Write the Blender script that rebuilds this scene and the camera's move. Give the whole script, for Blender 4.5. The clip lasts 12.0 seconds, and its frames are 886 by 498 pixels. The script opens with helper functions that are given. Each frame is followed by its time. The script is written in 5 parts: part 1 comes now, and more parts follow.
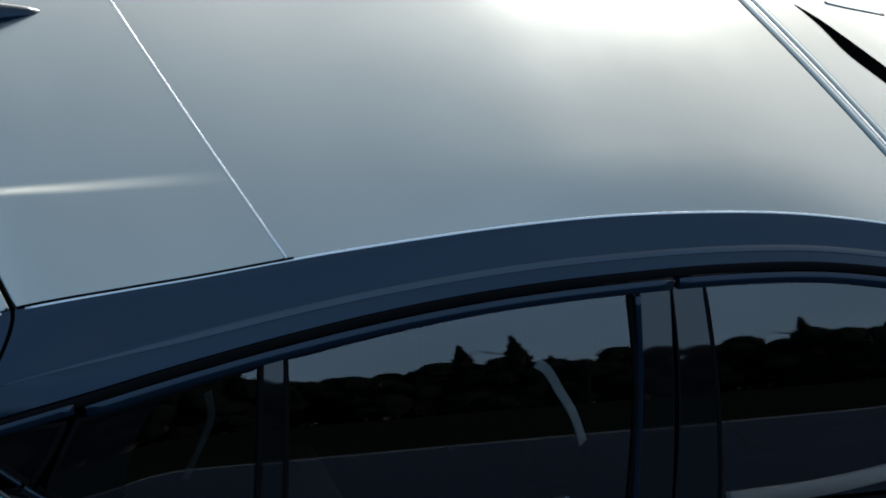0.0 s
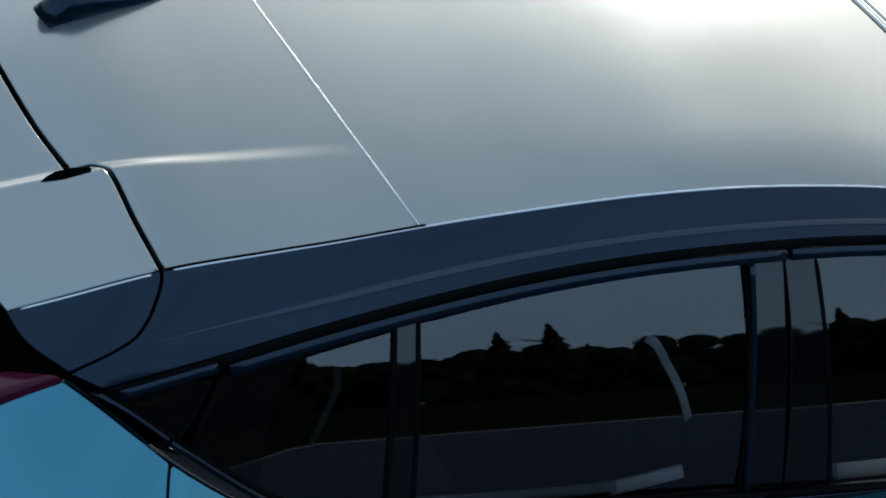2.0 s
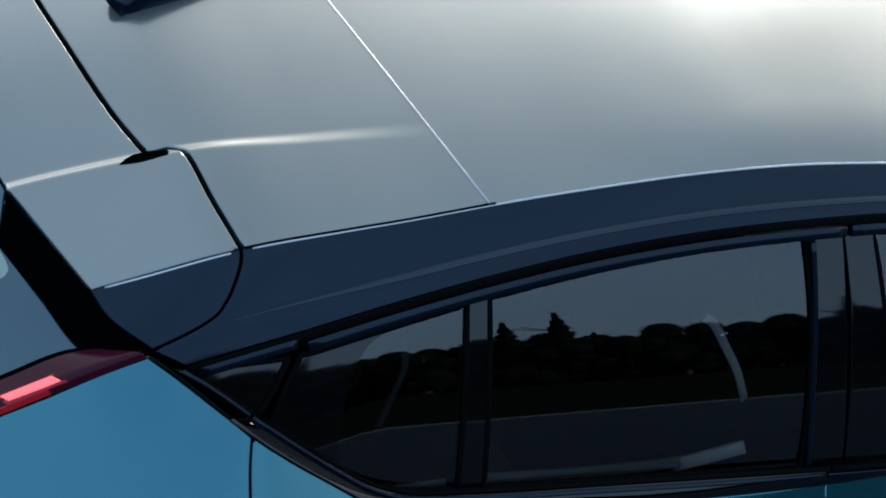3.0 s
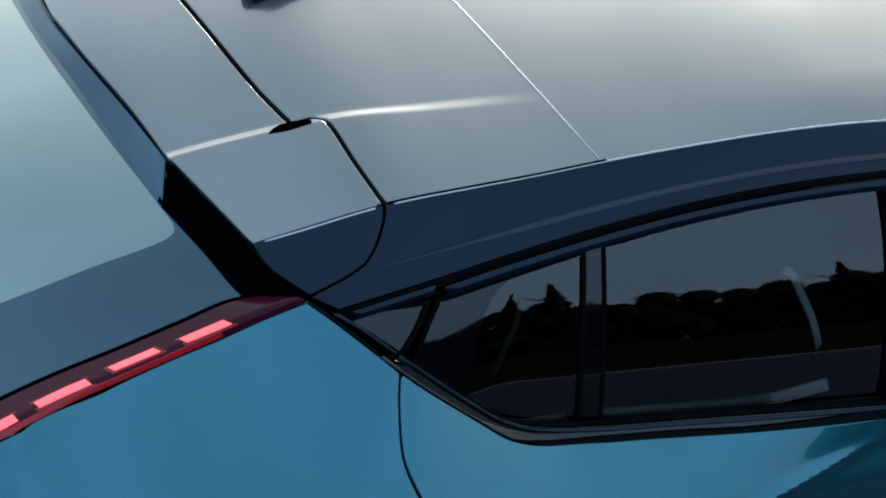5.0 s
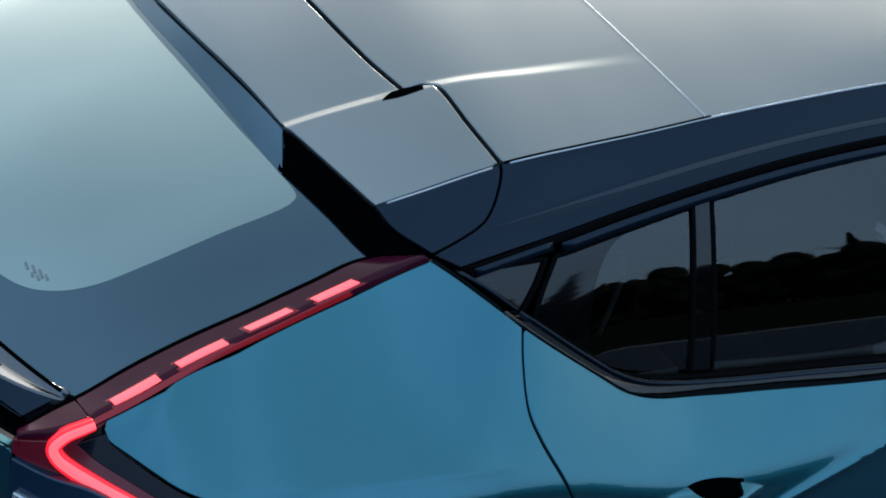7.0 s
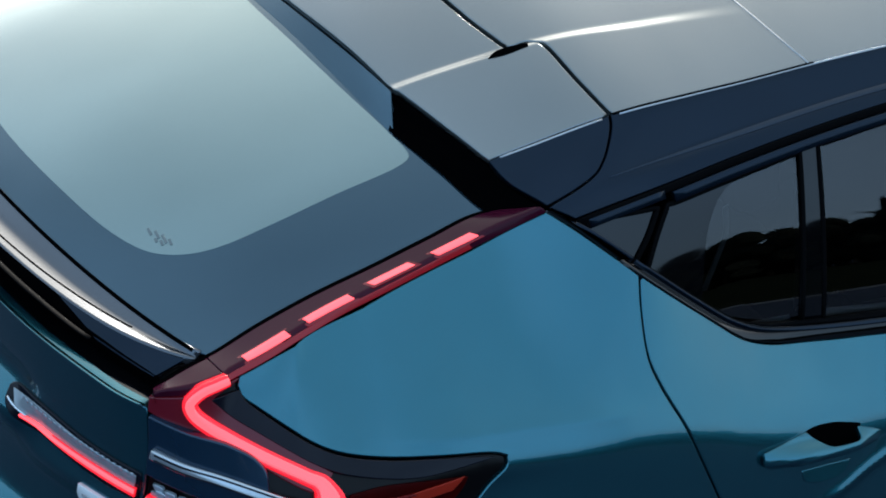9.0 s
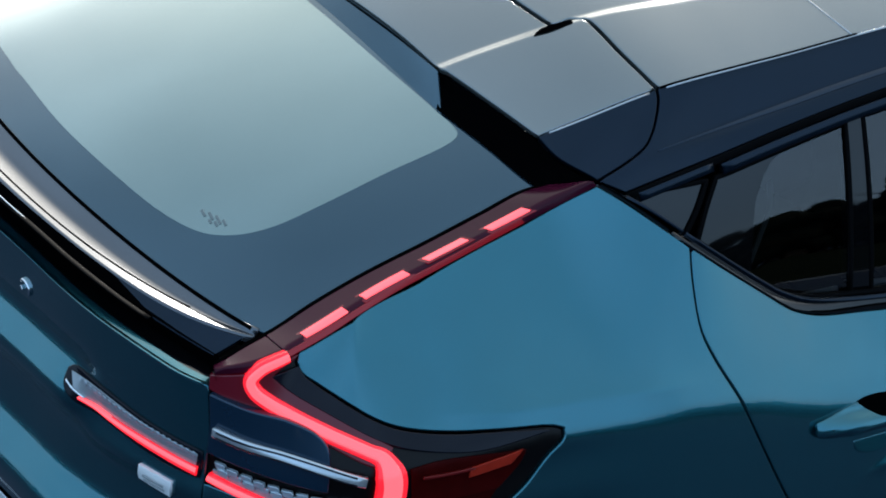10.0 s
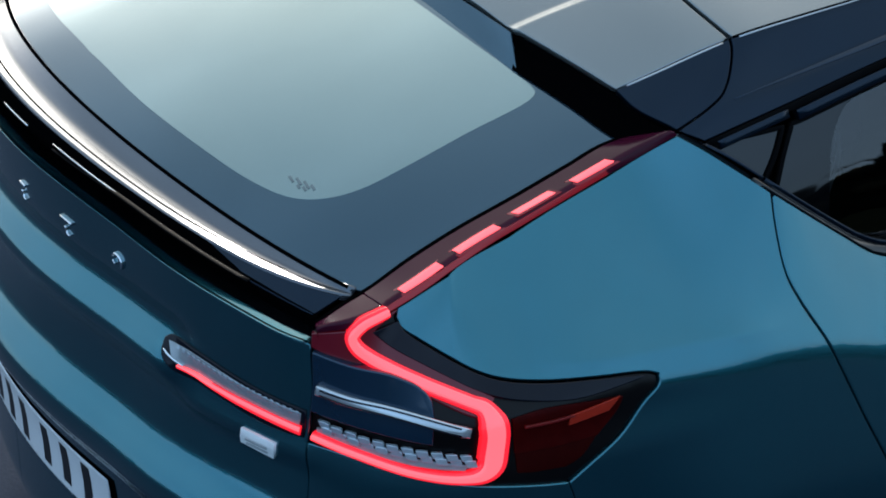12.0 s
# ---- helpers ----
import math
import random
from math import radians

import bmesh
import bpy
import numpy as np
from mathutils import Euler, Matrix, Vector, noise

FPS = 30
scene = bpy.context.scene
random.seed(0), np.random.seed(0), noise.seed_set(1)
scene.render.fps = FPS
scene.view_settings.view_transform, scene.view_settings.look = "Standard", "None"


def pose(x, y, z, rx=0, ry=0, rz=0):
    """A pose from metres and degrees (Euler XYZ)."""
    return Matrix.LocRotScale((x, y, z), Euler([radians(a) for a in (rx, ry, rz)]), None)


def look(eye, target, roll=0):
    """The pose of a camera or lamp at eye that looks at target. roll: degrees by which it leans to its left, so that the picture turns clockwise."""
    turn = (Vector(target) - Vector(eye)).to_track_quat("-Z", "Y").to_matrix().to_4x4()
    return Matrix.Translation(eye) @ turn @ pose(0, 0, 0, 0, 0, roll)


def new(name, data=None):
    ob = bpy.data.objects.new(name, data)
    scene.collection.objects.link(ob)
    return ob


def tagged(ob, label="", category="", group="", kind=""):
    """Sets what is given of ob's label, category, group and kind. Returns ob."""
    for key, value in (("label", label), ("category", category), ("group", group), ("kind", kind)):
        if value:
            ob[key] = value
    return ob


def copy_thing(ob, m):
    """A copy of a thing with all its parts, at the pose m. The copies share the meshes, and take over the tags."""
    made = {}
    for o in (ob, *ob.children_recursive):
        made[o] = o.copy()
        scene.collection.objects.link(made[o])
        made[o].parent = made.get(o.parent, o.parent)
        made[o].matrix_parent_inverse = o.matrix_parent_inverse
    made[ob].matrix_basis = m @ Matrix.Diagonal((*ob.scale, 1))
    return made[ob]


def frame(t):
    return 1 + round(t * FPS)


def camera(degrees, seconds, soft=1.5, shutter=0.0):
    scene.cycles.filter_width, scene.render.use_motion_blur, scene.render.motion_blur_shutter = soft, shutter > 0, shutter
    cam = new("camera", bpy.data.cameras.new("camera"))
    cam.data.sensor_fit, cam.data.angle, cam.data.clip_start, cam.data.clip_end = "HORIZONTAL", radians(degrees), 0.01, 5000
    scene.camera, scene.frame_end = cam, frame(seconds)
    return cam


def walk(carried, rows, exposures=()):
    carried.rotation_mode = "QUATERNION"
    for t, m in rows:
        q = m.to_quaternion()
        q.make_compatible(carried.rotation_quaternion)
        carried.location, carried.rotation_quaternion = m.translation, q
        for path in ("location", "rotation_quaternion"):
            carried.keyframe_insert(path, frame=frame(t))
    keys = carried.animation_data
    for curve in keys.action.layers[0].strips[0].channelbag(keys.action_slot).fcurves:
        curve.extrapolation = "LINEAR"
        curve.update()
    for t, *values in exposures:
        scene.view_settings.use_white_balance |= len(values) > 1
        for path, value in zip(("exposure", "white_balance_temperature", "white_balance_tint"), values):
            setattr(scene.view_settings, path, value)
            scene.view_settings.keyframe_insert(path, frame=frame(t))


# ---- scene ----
cam = camera(28.4, 12.0, soft=1.8)
PATH = [
    (0, (0.441, -2.351, 2.858), (1.403, -0.981, 1.765), 14.8),
    (0.5, (0.419, -2.375, 2.858), (1.358, -0.987, 1.767), 14.4),
    (1, (0.376, -2.372, 2.838), (1.315, -0.98, 1.752), 14.4),
    (1.5, (0.333, -2.394, 2.827), (1.261, -0.991, 1.745), 14.0),
    (2, (0.277, -2.408, 2.802), (1.206, -0.998, 1.73), 13.8),
    (2.5, (0.22, -2.416, 2.781), (1.147, -1.002, 1.712), 13.4),
    (3, (0.166, -2.43, 2.76), (1.092, -1.007, 1.703), 12.9),
    (5, (-0.146, -2.598, 2.77), (0.789, -1.16, 1.74), 11.2),
    (5.5, (-0.207, -2.616, 2.767), (0.727, -1.179, 1.735), 10.8),
    (6, (-0.248, -2.622, 2.742), (0.681, -1.177, 1.718), 10.1),
    (6.5, (-0.292, -2.623, 2.724), (0.634, -1.173, 1.704), 9.5),
    (7, (-0.335, -2.616, 2.689), (0.593, -1.16, 1.68), 9.0),
    (9, (-0.473, -2.629, 2.598), (0.423, -1.142, 1.605), 6.0),
    (9.5, (-0.51, -2.628, 2.579), (0.382, -1.137, 1.588), 5.3),
    (10, (-0.55, -2.629, 2.558), (0.341, -1.134, 1.571), 4.7),
    (10.5, (-0.584, -2.628, 2.541), (0.305, -1.13, 1.559), 4.0),
    (11, (-0.626, -2.623, 2.526), (0.267, -1.126, 1.546), 3.4),
    (11.5, (-0.663, -2.625, 2.502), (0.232, -1.124, 1.529), 2.8),
    (12, (-0.699, -2.634, 2.483), (0.193, -1.128, 1.515), 2.0),
]
EXPOSURE = [(0.0, 2.82, 6400, 9), (12.0, 2.86, 6400, 9)]
walk(cam, [(t, look(eye, target, roll)) for t, eye, target, roll in PATH], exposures=EXPOSURE)

# ---- light ----
SUN_ELEVATION, SUN_TURN = 20.0, 50.0     # degrees; the turn is from the car's nose towards its left
world = bpy.data.worlds.new("sky")
scene.world = world
world.use_nodes = True
wn, wl = world.node_tree.nodes, world.node_tree.links
sky = wn.new("ShaderNodeTexSky")
sky.sky_type, sky.sun_disc = "NISHITA", False
sky.sun_elevation, sky.sun_rotation = radians(SUN_ELEVATION), radians(90 - SUN_TURN)
sky.air_density, sky.dust_density, sky.ozone_density = 1.0, 1.0, 3.0
wn["Background"].inputs["Strength"].default_value = 0.10
# Thin cloud over the sky, paler towards the sun.
_a = radians(SUN_TURN)
where, dot, veil, mix = wn.new("ShaderNodeTexCoord"), wn.new("ShaderNodeVectorMath"), wn.new("ShaderNodeValToRGB"), wn.new("ShaderNodeMixRGB")
dot.operation = "DOT_PRODUCT"
dot.inputs[1].default_value = (math.cos(_a) * .975, math.sin(_a) * .975, .22)
half_up = wn.new("ShaderNodeMapRange")
half_up.inputs["From Min"].default_value, half_up.inputs["From Max"].default_value = -1.0, 1.0
veil.color_ramp.interpolation = "B_SPLINE"
BRIGHT = 10.0
for _k, _c in ((.35, (.74, 1.12, 1.60)), (.49, (.86, 1.26, 1.66)), (.60, (1.10, 1.45, 1.80)), (.72, (.80, 1.02, 1.24)), (.80, (1.10, 1.26, 1.38)), (.88, (1.75, 1.80, 1.80)), (.93, (2.7, 2.6, 2.35)), (.97, (3.1, 2.95, 2.6))):
    veil.color_ramp.elements.new(_k).color = (*[c / BRIGHT for c in _c], 1)
veil.color_ramp.elements[0].color = (.074, .122, .185, 1)
veil.color_ramp.elements[-1].color = (.42, .39, .34, 1)
lit = wn.new("ShaderNodeVectorMath")
lit.operation, lit.inputs["Scale"].default_value = "SCALE", BRIGHT
wl.new(veil.outputs[0], lit.inputs[0])
# Pale glow low over the horizon on the sun's side.
split, low_el, side_dot, side_of, glow, glow_add = wn.new("ShaderNodeSeparateXYZ"), wn.new("ShaderNodeMapRange"), wn.new("ShaderNodeVectorMath"), wn.new("ShaderNodeMapRange"), wn.new("ShaderNodeMath"), wn.new("ShaderNodeMixRGB")
low_el.interpolation_type = side_of.interpolation_type = "SMOOTHSTEP"
low_el.inputs["From Min"].default_value, low_el.inputs["From Max"].default_value = .40, .06
side_dot.operation, side_dot.inputs[1].default_value = "DOT_PRODUCT", (math.cos(_a), math.sin(_a), 0)
side_of.inputs["From Min"].default_value, side_of.inputs["From Max"].default_value = .38, .85
glow.operation, glow_add.blend_type = "MULTIPLY", "ADD"
wl.new(where.outputs["Generated"], split.inputs[0]), wl.new(split.outputs["Z"], low_el.inputs["Value"])
wl.new(where.outputs["Generated"], side_dot.inputs[0]), wl.new(side_dot.outputs["Value"], side_of.inputs["Value"])
wl.new(low_el.outputs[0], glow.inputs[0]), wl.new(side_of.outputs[0], glow.inputs[1])
glow_add.inputs[2].default_value = (4.6, 4.3, 3.9, 1)
wl.new(glow.outputs[0], glow_add.inputs[0]), wl.new(lit.outputs[0], glow_add.inputs[1])
puff = wn.new("ShaderNodeTexNoise")
puff.inputs["Scale"].default_value, puff.inputs["Detail"].default_value = 2.2, 5
wl.new(where.outputs["Generated"], dot.inputs[0]), wl.new(dot.outputs["Value"], half_up.inputs["Value"])
wl.new(where.outputs["Generated"], puff.inputs["Vector"])
wl.new(half_up.outputs[0], veil.inputs[0])
mix.inputs[0].default_value = 0.92
wl.new(sky.outputs["Color"], mix.inputs[1]), wl.new(glow_add.outputs[0], mix.inputs[2])
puff_mul, puff_rng = wn.new("ShaderNodeMixRGB"), wn.new("ShaderNodeMapRange")
puff_rng.inputs["From Min"].default_value, puff_rng.inputs["From Max"].default_value = .3, .7
puff_rng.inputs["To Min"].default_value, puff_rng.inputs["To Max"].default_value = .74, 1.22
puff_mul.blend_type, puff_mul.inputs[0].default_value = "MULTIPLY", 1.0
wl.new(puff.outputs["Fac"], puff_rng.inputs["Value"])
wl.new(mix.outputs[0], puff_mul.inputs[1]), wl.new(puff_rng.outputs[0], puff_mul.inputs[2])
wl.new(puff_mul.outputs[0], wn["Background"].inputs["Color"])
sun = new("sun", bpy.data.lights.new("sun", "SUN"))
sun.data.energy, sun.data.angle, sun.data.color = 0.6, radians(12), (1.0, 0.93, 0.84)
_a = radians(SUN_TURN)
sun.matrix_world = look((math.cos(_a) * 20, math.sin(_a) * 20, 20 * math.tan(radians(SUN_ELEVATION))), (0, 0, 0))


# ---- materials ----
def material(name, colour, rough=0.5, metal=0.0, coat=0.0, grain=0.0, scale=200.0, bump=0.0, spread=0.0, coat_rough=0.03, ior=1.5, shine=0.5):
    m = bpy.data.materials.new(name)
    m.use_nodes = True
    n, l = m.node_tree.nodes, m.node_tree.links
    b = n["Principled BSDF"]
    b.inputs["Base Color"].default_value = (*colour, 1)
    b.inputs["Roughness"].default_value, b.inputs["Metallic"].default_value, b.inputs["IOR"].default_value = rough, metal, ior
    b.inputs["Specular IOR Level"].default_value = shine
    b.inputs["Coat Weight"].default_value, b.inputs["Coat Roughness"].default_value = coat, coat_rough
    tc = n.new("ShaderNodeTexCoord")
    if grain:
        fine, wide, mix, ramp = n.new("ShaderNodeTexNoise"), n.new("ShaderNodeTexNoise"), n.new("ShaderNodeMath"), n.new("ShaderNodeMixRGB")
        fine.inputs["Scale"].default_value, wide.inputs["Scale"].default_value = scale, scale / 60
        fine.inputs["Detail"].default_value = 3
        l.new(tc.outputs["Object"], fine.inputs["Vector"]), l.new(tc.outputs["Object"], wide.inputs["Vector"])
        mix.operation = "ADD"
        l.new(fine.outputs["Fac"], mix.inputs[0]), l.new(wide.outputs["Fac"], mix.inputs[1])
        half = n.new("ShaderNodeMath")
        half.operation = "MULTIPLY"
        half.inputs[1].default_value = 0.5
        l.new(mix.outputs[0], half.inputs[0])
        ramp.inputs[1].default_value = (*[c * (1 - grain) for c in colour], 1)
        ramp.inputs[2].default_value = (*[min(c * (1 + grain), 1) for c in colour], 1)
        l.new(half.outputs[0], ramp.inputs[0]), l.new(ramp.outputs[0], b.inputs["Base Color"])
        if spread:
            r = n.new("ShaderNodeMapRange")
            r.inputs["To Min"].default_value, r.inputs["To Max"].default_value = max(rough - spread, 0.01), rough + spread
            l.new(wide.outputs["Fac"], r.inputs["Value"]), l.new(r.outputs[0], b.inputs["Roughness"])
        if bump:
            k = n.new("ShaderNodeBump")
            k.inputs["Strength"].default_value, k.inputs["Distance"].default_value = bump, 0.002
            l.new(fine.outputs["Fac"], k.inputs["Height"]), l.new(k.outputs[0], b.inputs["Normal"])
    return m


def pane_material(name, tint, gloss=0.02, ior=1.52):
    """Thin glass: tinted see-through with mirror gloss by Fresnel."""
    m = bpy.data.materials.new(name)
    m.use_nodes = True
    n, l = m.node_tree.nodes, m.node_tree.links
    n.remove(n["Principled BSDF"])
    t, g, x, f = n.new("ShaderNodeBsdfTransparent"), n.new("ShaderNodeBsdfGlossy"), n.new("ShaderNodeMixShader"), n.new("ShaderNodeFresnel")
    t.inputs["Color"].default_value = (*tint, 1)
    g.inputs["Roughness"].default_value, f.inputs["IOR"].default_value = gloss, ior
    l.new(f.outputs[0], x.inputs[0]), l.new(t.outputs[0], x.inputs[1]), l.new(g.outputs[0], x.inputs[2])
    l.new(x.outputs[0], n["Material Output"].inputs["Surface"])
    return m


def lamp_material(name, colour, strength, base=(0.4, 0.02, 0.03)):
    m = material(name, base, 0.25)
    b = m.node_tree.nodes["Principled BSDF"]
    b.inputs["Emission Color"].default_value, b.inputs["Emission Strength"].default_value = (*colour, 1), strength
    return m


BLUE = material("blue_metallic_paint", (0.019, 0.146, 0.186), 0.24, 0.92, 1.0, 0.10, 900, 0.0)
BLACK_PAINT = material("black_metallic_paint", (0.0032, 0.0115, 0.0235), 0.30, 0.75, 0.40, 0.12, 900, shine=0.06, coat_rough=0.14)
# Paler than the frame's black: the crease highlight is in this colour.
BEAD = material("painted_crease_highlight", (0.014, 0.028, 0.048), 0.36, 0.75, 0.5, 0.08, 500, shine=0.06, coat_rough=0.30)
# Black roof; the sky's sheen is put into this pale metal colour.
ROOF_PAINT = material("black_roof_with_sky_sheen", (0.205, 0.230, 0.230), 0.24, 0.75, 1.0, 0.05, 500, 0.0, 0.03, 0.10)
GLOSS_BLACK = material("gloss_black_plastic", (0.0016, 0.0018, 0.0024), 0.03, 0.0, 0.0, 0.1, 300)
RUBBER = material("black_rubber", (0.0025, 0.0026, 0.003), 0.6, 0.0, 0.0, 0.25, 400, 0.2, shine=0.02)
# Near black: paints the shade of hollows and gaps, and serves some seals.
VOID = material("black_shade_and_seal", (0.001, 0.001, 0.0012), 0.9, 0.0, 0.0, 0.2, 60, shine=0.0)
FRIT = material("black_glass_border", (0.048, 0.098, 0.132), 0.10, 0.7, 0.45, 0.05, 400)
REAR_GLASS = material("tinted_rear_glass", (0.205, 0.298, 0.300), 0.12, 0.8, 1.0, 0.06, 120, 0.0, 0.02)
SIDE_GLASS = pane_material("dark_side_glass", (0.46, 0.50, 0.53), 0.012, 1.82)
WINDSCREEN = material("windscreen_glass", (0.50, 0.50, 0.48), 0.15, 0.85, 1.0, 0.05, 100)
LIP_PAINT = material("mirror_black_lip", (0.080, 0.090, 0.104), 0.21, 0.7, 1.0, 0.03, 400, coat_rough=0.10)
BAR_GLASS = material("grey_clear_plastic", (0.52, 0.56, 0.58), 0.24, 0.7, 0.6, 0.1, 200)
LAMP_BLACK = material("black_lamp_inside", (0.0015, 0.0012, 0.0014), 0.3, 0, 0, 0.2, 200, shine=0.2)
# Darker copy of the body blue, with the lamp blade's shade in it.
BLUE_SHADED = material("shaded_blue_paint", (0.007, 0.030, 0.060), 0.22, 0.4, 0.35, 0.1, 300)
RED_LENS = material("dark_red_lens", (0.042, 0.004, 0.014), 0.16, 0.0, 0.0, 0.15, 200, shine=0.14)
RED_DEEP = material("red_reflector", (0.036, 0.0006, 0.0006), 0.4, 0.0, 0.0, 0.6, 60, 0.3, shine=0.05)
SMOKE = material("smoked_lamp_cover", (0.004, 0.005, 0.010), 0.16, 0.0, 0.08, 0.1, 200, shine=0.16)
GLOW_EDGE = lamp_material("glowing_deep_red_edge", (0.85, 0.010, 0.022), 0.16)
GLOW = lamp_material("glowing_red_light_guide", (1.0, 0.085, 0.105), 0.30)
DASH = lamp_material("glowing_pink_segment", (1.0, 0.10, 0.12), 0.30)
SEAM = material("seam_and_edge_highlight", (0.48, 0.49, 0.50), 0.35, 0.9, 0.0, 0.08, 300)
SILVER = material("satin_silver", (0.62, 0.64, 0.66), 0.22, 1.0, 0.0, 0.08, 300)
CHROME = material("bright_chrome", (0.80, 0.82, 0.84), 0.10, 1.0, 0.0, 0.05, 300)
WHITE = material("white_plate", (0.72, 0.74, 0.75), 0.4, 0.0, 0.3, 0.06, 80)
INK = material("black_ink", (0.01, 0.01, 0.012), 0.5, 0, 0, 0.1, 90)
PRISM = material("clear_prism", (0.46, 0.53, 0.58), 0.25, 0.5, 1.0, 0.3, 60)
CABIN = material("black_cabin_trim", (0.003, 0.003, 0.0035), 0.9, 0, 0, 0.3, 150, 0.3, shine=0.0)
SEAT = material("black_seat_cloth", (0.005, 0.005, 0.006), 0.9, 0, 0, 0.3, 300, 0.5, shine=0.0)
LIGHT_TRIM = material("pale_grey_trim", (0.85, 0.86, 0.83), 0.5, 0, 0, 0.1, 200, 0.2)
DIM_TRIM = material("grey_trim", (0.20, 0.22, 0.22), 0.5, 0, 0, 0.1, 200, 0.2)
STRAP_DIM = material("dark_grey_strap", (0.07, 0.075, 0.075), 0.6, 0, 0, 0.1, 200, 0.2)
TYRE = material("tyre_rubber", (0.02, 0.02, 0.021), 0.8, 0, 0, 0.3, 120, 0.4)
# Blue put into the ground so that the shaded paint mirrors it as navy.
ASPHALT = material("dark_bluish_asphalt", (0.023, 0.034, 0.056), 0.85, 0, 0, 0.35, 90, 0.6, shine=0.1)
LEAF = material("dark_foliage", (0.007, 0.011, 0.009), 0.8, 0, 0, 0.4, 3, shine=0.05)
BARK = material("bark", (0.08, 0.06, 0.045), 0.9, 0, 0, 0.4, 12, 0.5)


STAMP = material("faint_grey_print", (0.13, 0.17, 0.18), 0.2, 0.6, 0.5, 0.1, 200)


# ---- curves and surfaces ----
def spline(pts, calm=False):
    """A smooth function through a few rows (x, v...), x rising; calm: with no overshoot."""
    P = np.array(pts, float)
    x, v = P[:, 0], P[:, 1:]
    h = np.diff(x)
    d = np.diff(v, axis=0) / h[:, None]
    m = np.zeros_like(v)
    m[0], m[-1] = d[0], d[-1]
    for i in range(1, len(x) - 1):
        m[i] = (d[i - 1] * h[i] + d[i] * h[i - 1]) / (h[i] + h[i - 1])
        if calm:
            m[i] = np.where(d[i - 1] * d[i] > 0, 2 * d[i - 1] * d[i] / np.where(d[i - 1] + d[i] == 0, 1, d[i - 1] + d[i]), 0)

    def f(t):
        t = float(t)
        if t <= x[0]:
            r = v[0] + m[0] * (t - x[0])
        elif t >= x[-1]:
            r = v[-1] + m[-1] * (t - x[-1])
        else:
            i = int(min(max(np.searchsorted(x, t) - 1, 0), len(h) - 1))
            u = (t - x[i]) / h[i]
            r = (v[i] * (1 + 2 * u) * (1 - u) ** 2 + m[i] * h[i] * u * (1 - u) ** 2
                 + v[i + 1] * u * u * (3 - 2 * u) + m[i + 1] * h[i] * u * u * (u - 1))
        return float(r[0]) if len(r) == 1 else r

    return f


def step(a, b, x):
    u = min(max((x - a) / (b - a), 0.0), 1.0)
    return u * u * (3 - 2 * u)


def soft(x, w):
    return x if x > 30 * w else w * math.log1p(math.exp(max(x / w, -30)))


# Plan of the lower body at shoulder height, from the middle of the tail along the right flank.
Y0 = .13          # the car's middle plane
PLAN = [(.028, Y0), (.034, .0), (.052, -.13), (.088, -.30), (.121, -.45), (.172, -.59), (.225, -.69), (.30, -.782), (.405, -.845), (.55, -.866),
        (.75, -.872), (1.1, -.878), (1.6, -.885), (2.3, -.885), (3.2, -.87), (3.9, -.80), (4.25, -.6), (4.40, -.3), (4.42, Y0)]
ARC = [-Y0]
for _p, _q in zip(PLAN, PLAN[1:]):
    ARC.append(ARC[-1] + math.dist(_p, _q))
END = ARC[-1]
plan = spline([(-2 * Y0 - s, x, 2 * Y0 - y) for s, (x, y) in reversed(list(zip(ARC, PLAN))[1:])] + [(s, x, y) for s, (x, y) in zip(ARC, PLAN)])
s_at = spline([(x, s) for s, (x, y) in zip(ARC, PLAN) if .2 < x < 4.3])


def plan_n(s):
    d = plan(s + .004) - plan(s - .004)
    d /= math.hypot(*d)
    return np.array([d[1], -d[0]])


lean = spline([(0, 0), (.66, 0), (.72, .06), (.777, .24), (.852, .62), (.95, .87), (1.06, .93), (s_at(.79), .84), (1.5, .70), (1.61, .612), (1.68, .654), (1.75, .743), (1.82, .872), (1.9, .918), (2.0, .833), (2.06, .79), (2.3, .58), (2.5, .456), (9, .37)], calm=True)
fold = spline([(0, 1.02), (1.5, 1.02), (1.57, 1.015), (1.64, 1.003), (1.75, .980), (1.9, .960), (2.07, .948), (9, .94)], calm=True)
fold_w = spline([(0, .007), (.95, .007), (1.15, .010), (1.45, .011), (1.6, .012), (1.9, .020), (9, .03)], calm=True)
crease = spline([(1.0, 1.095), (1.125, 1.073), (1.23, 1.064), (1.35, 1.058), (1.5, 1.050), (1.605, 1.042), (1.69, 1.038), (1.82, 1.034)], calm=True)
door_line = spline([(1.85, .80), (1.908, .817), (1.95, .826), (2.002, .849), (2.056, .868), (2.3, .93)], calm=True)
low = spline([(.15, -.12), (.3, -.03), (.5, .02), (.75, .028), (.92, .018), (1.0, .0), (1.3, 0)], calm=True)
tail = spline([(.15, -.10), (.30, -.02), (.45, .02), (.60, .02), (.70, .030), (.768, .062), (.786, .062), (.858, .012), (.93, .004), (.985, .028), (.995, .030), (1.003, .026), (1.045, -.008), (1.052, -.010), (1.09, -.002), (1.2, 0)], calm=True)


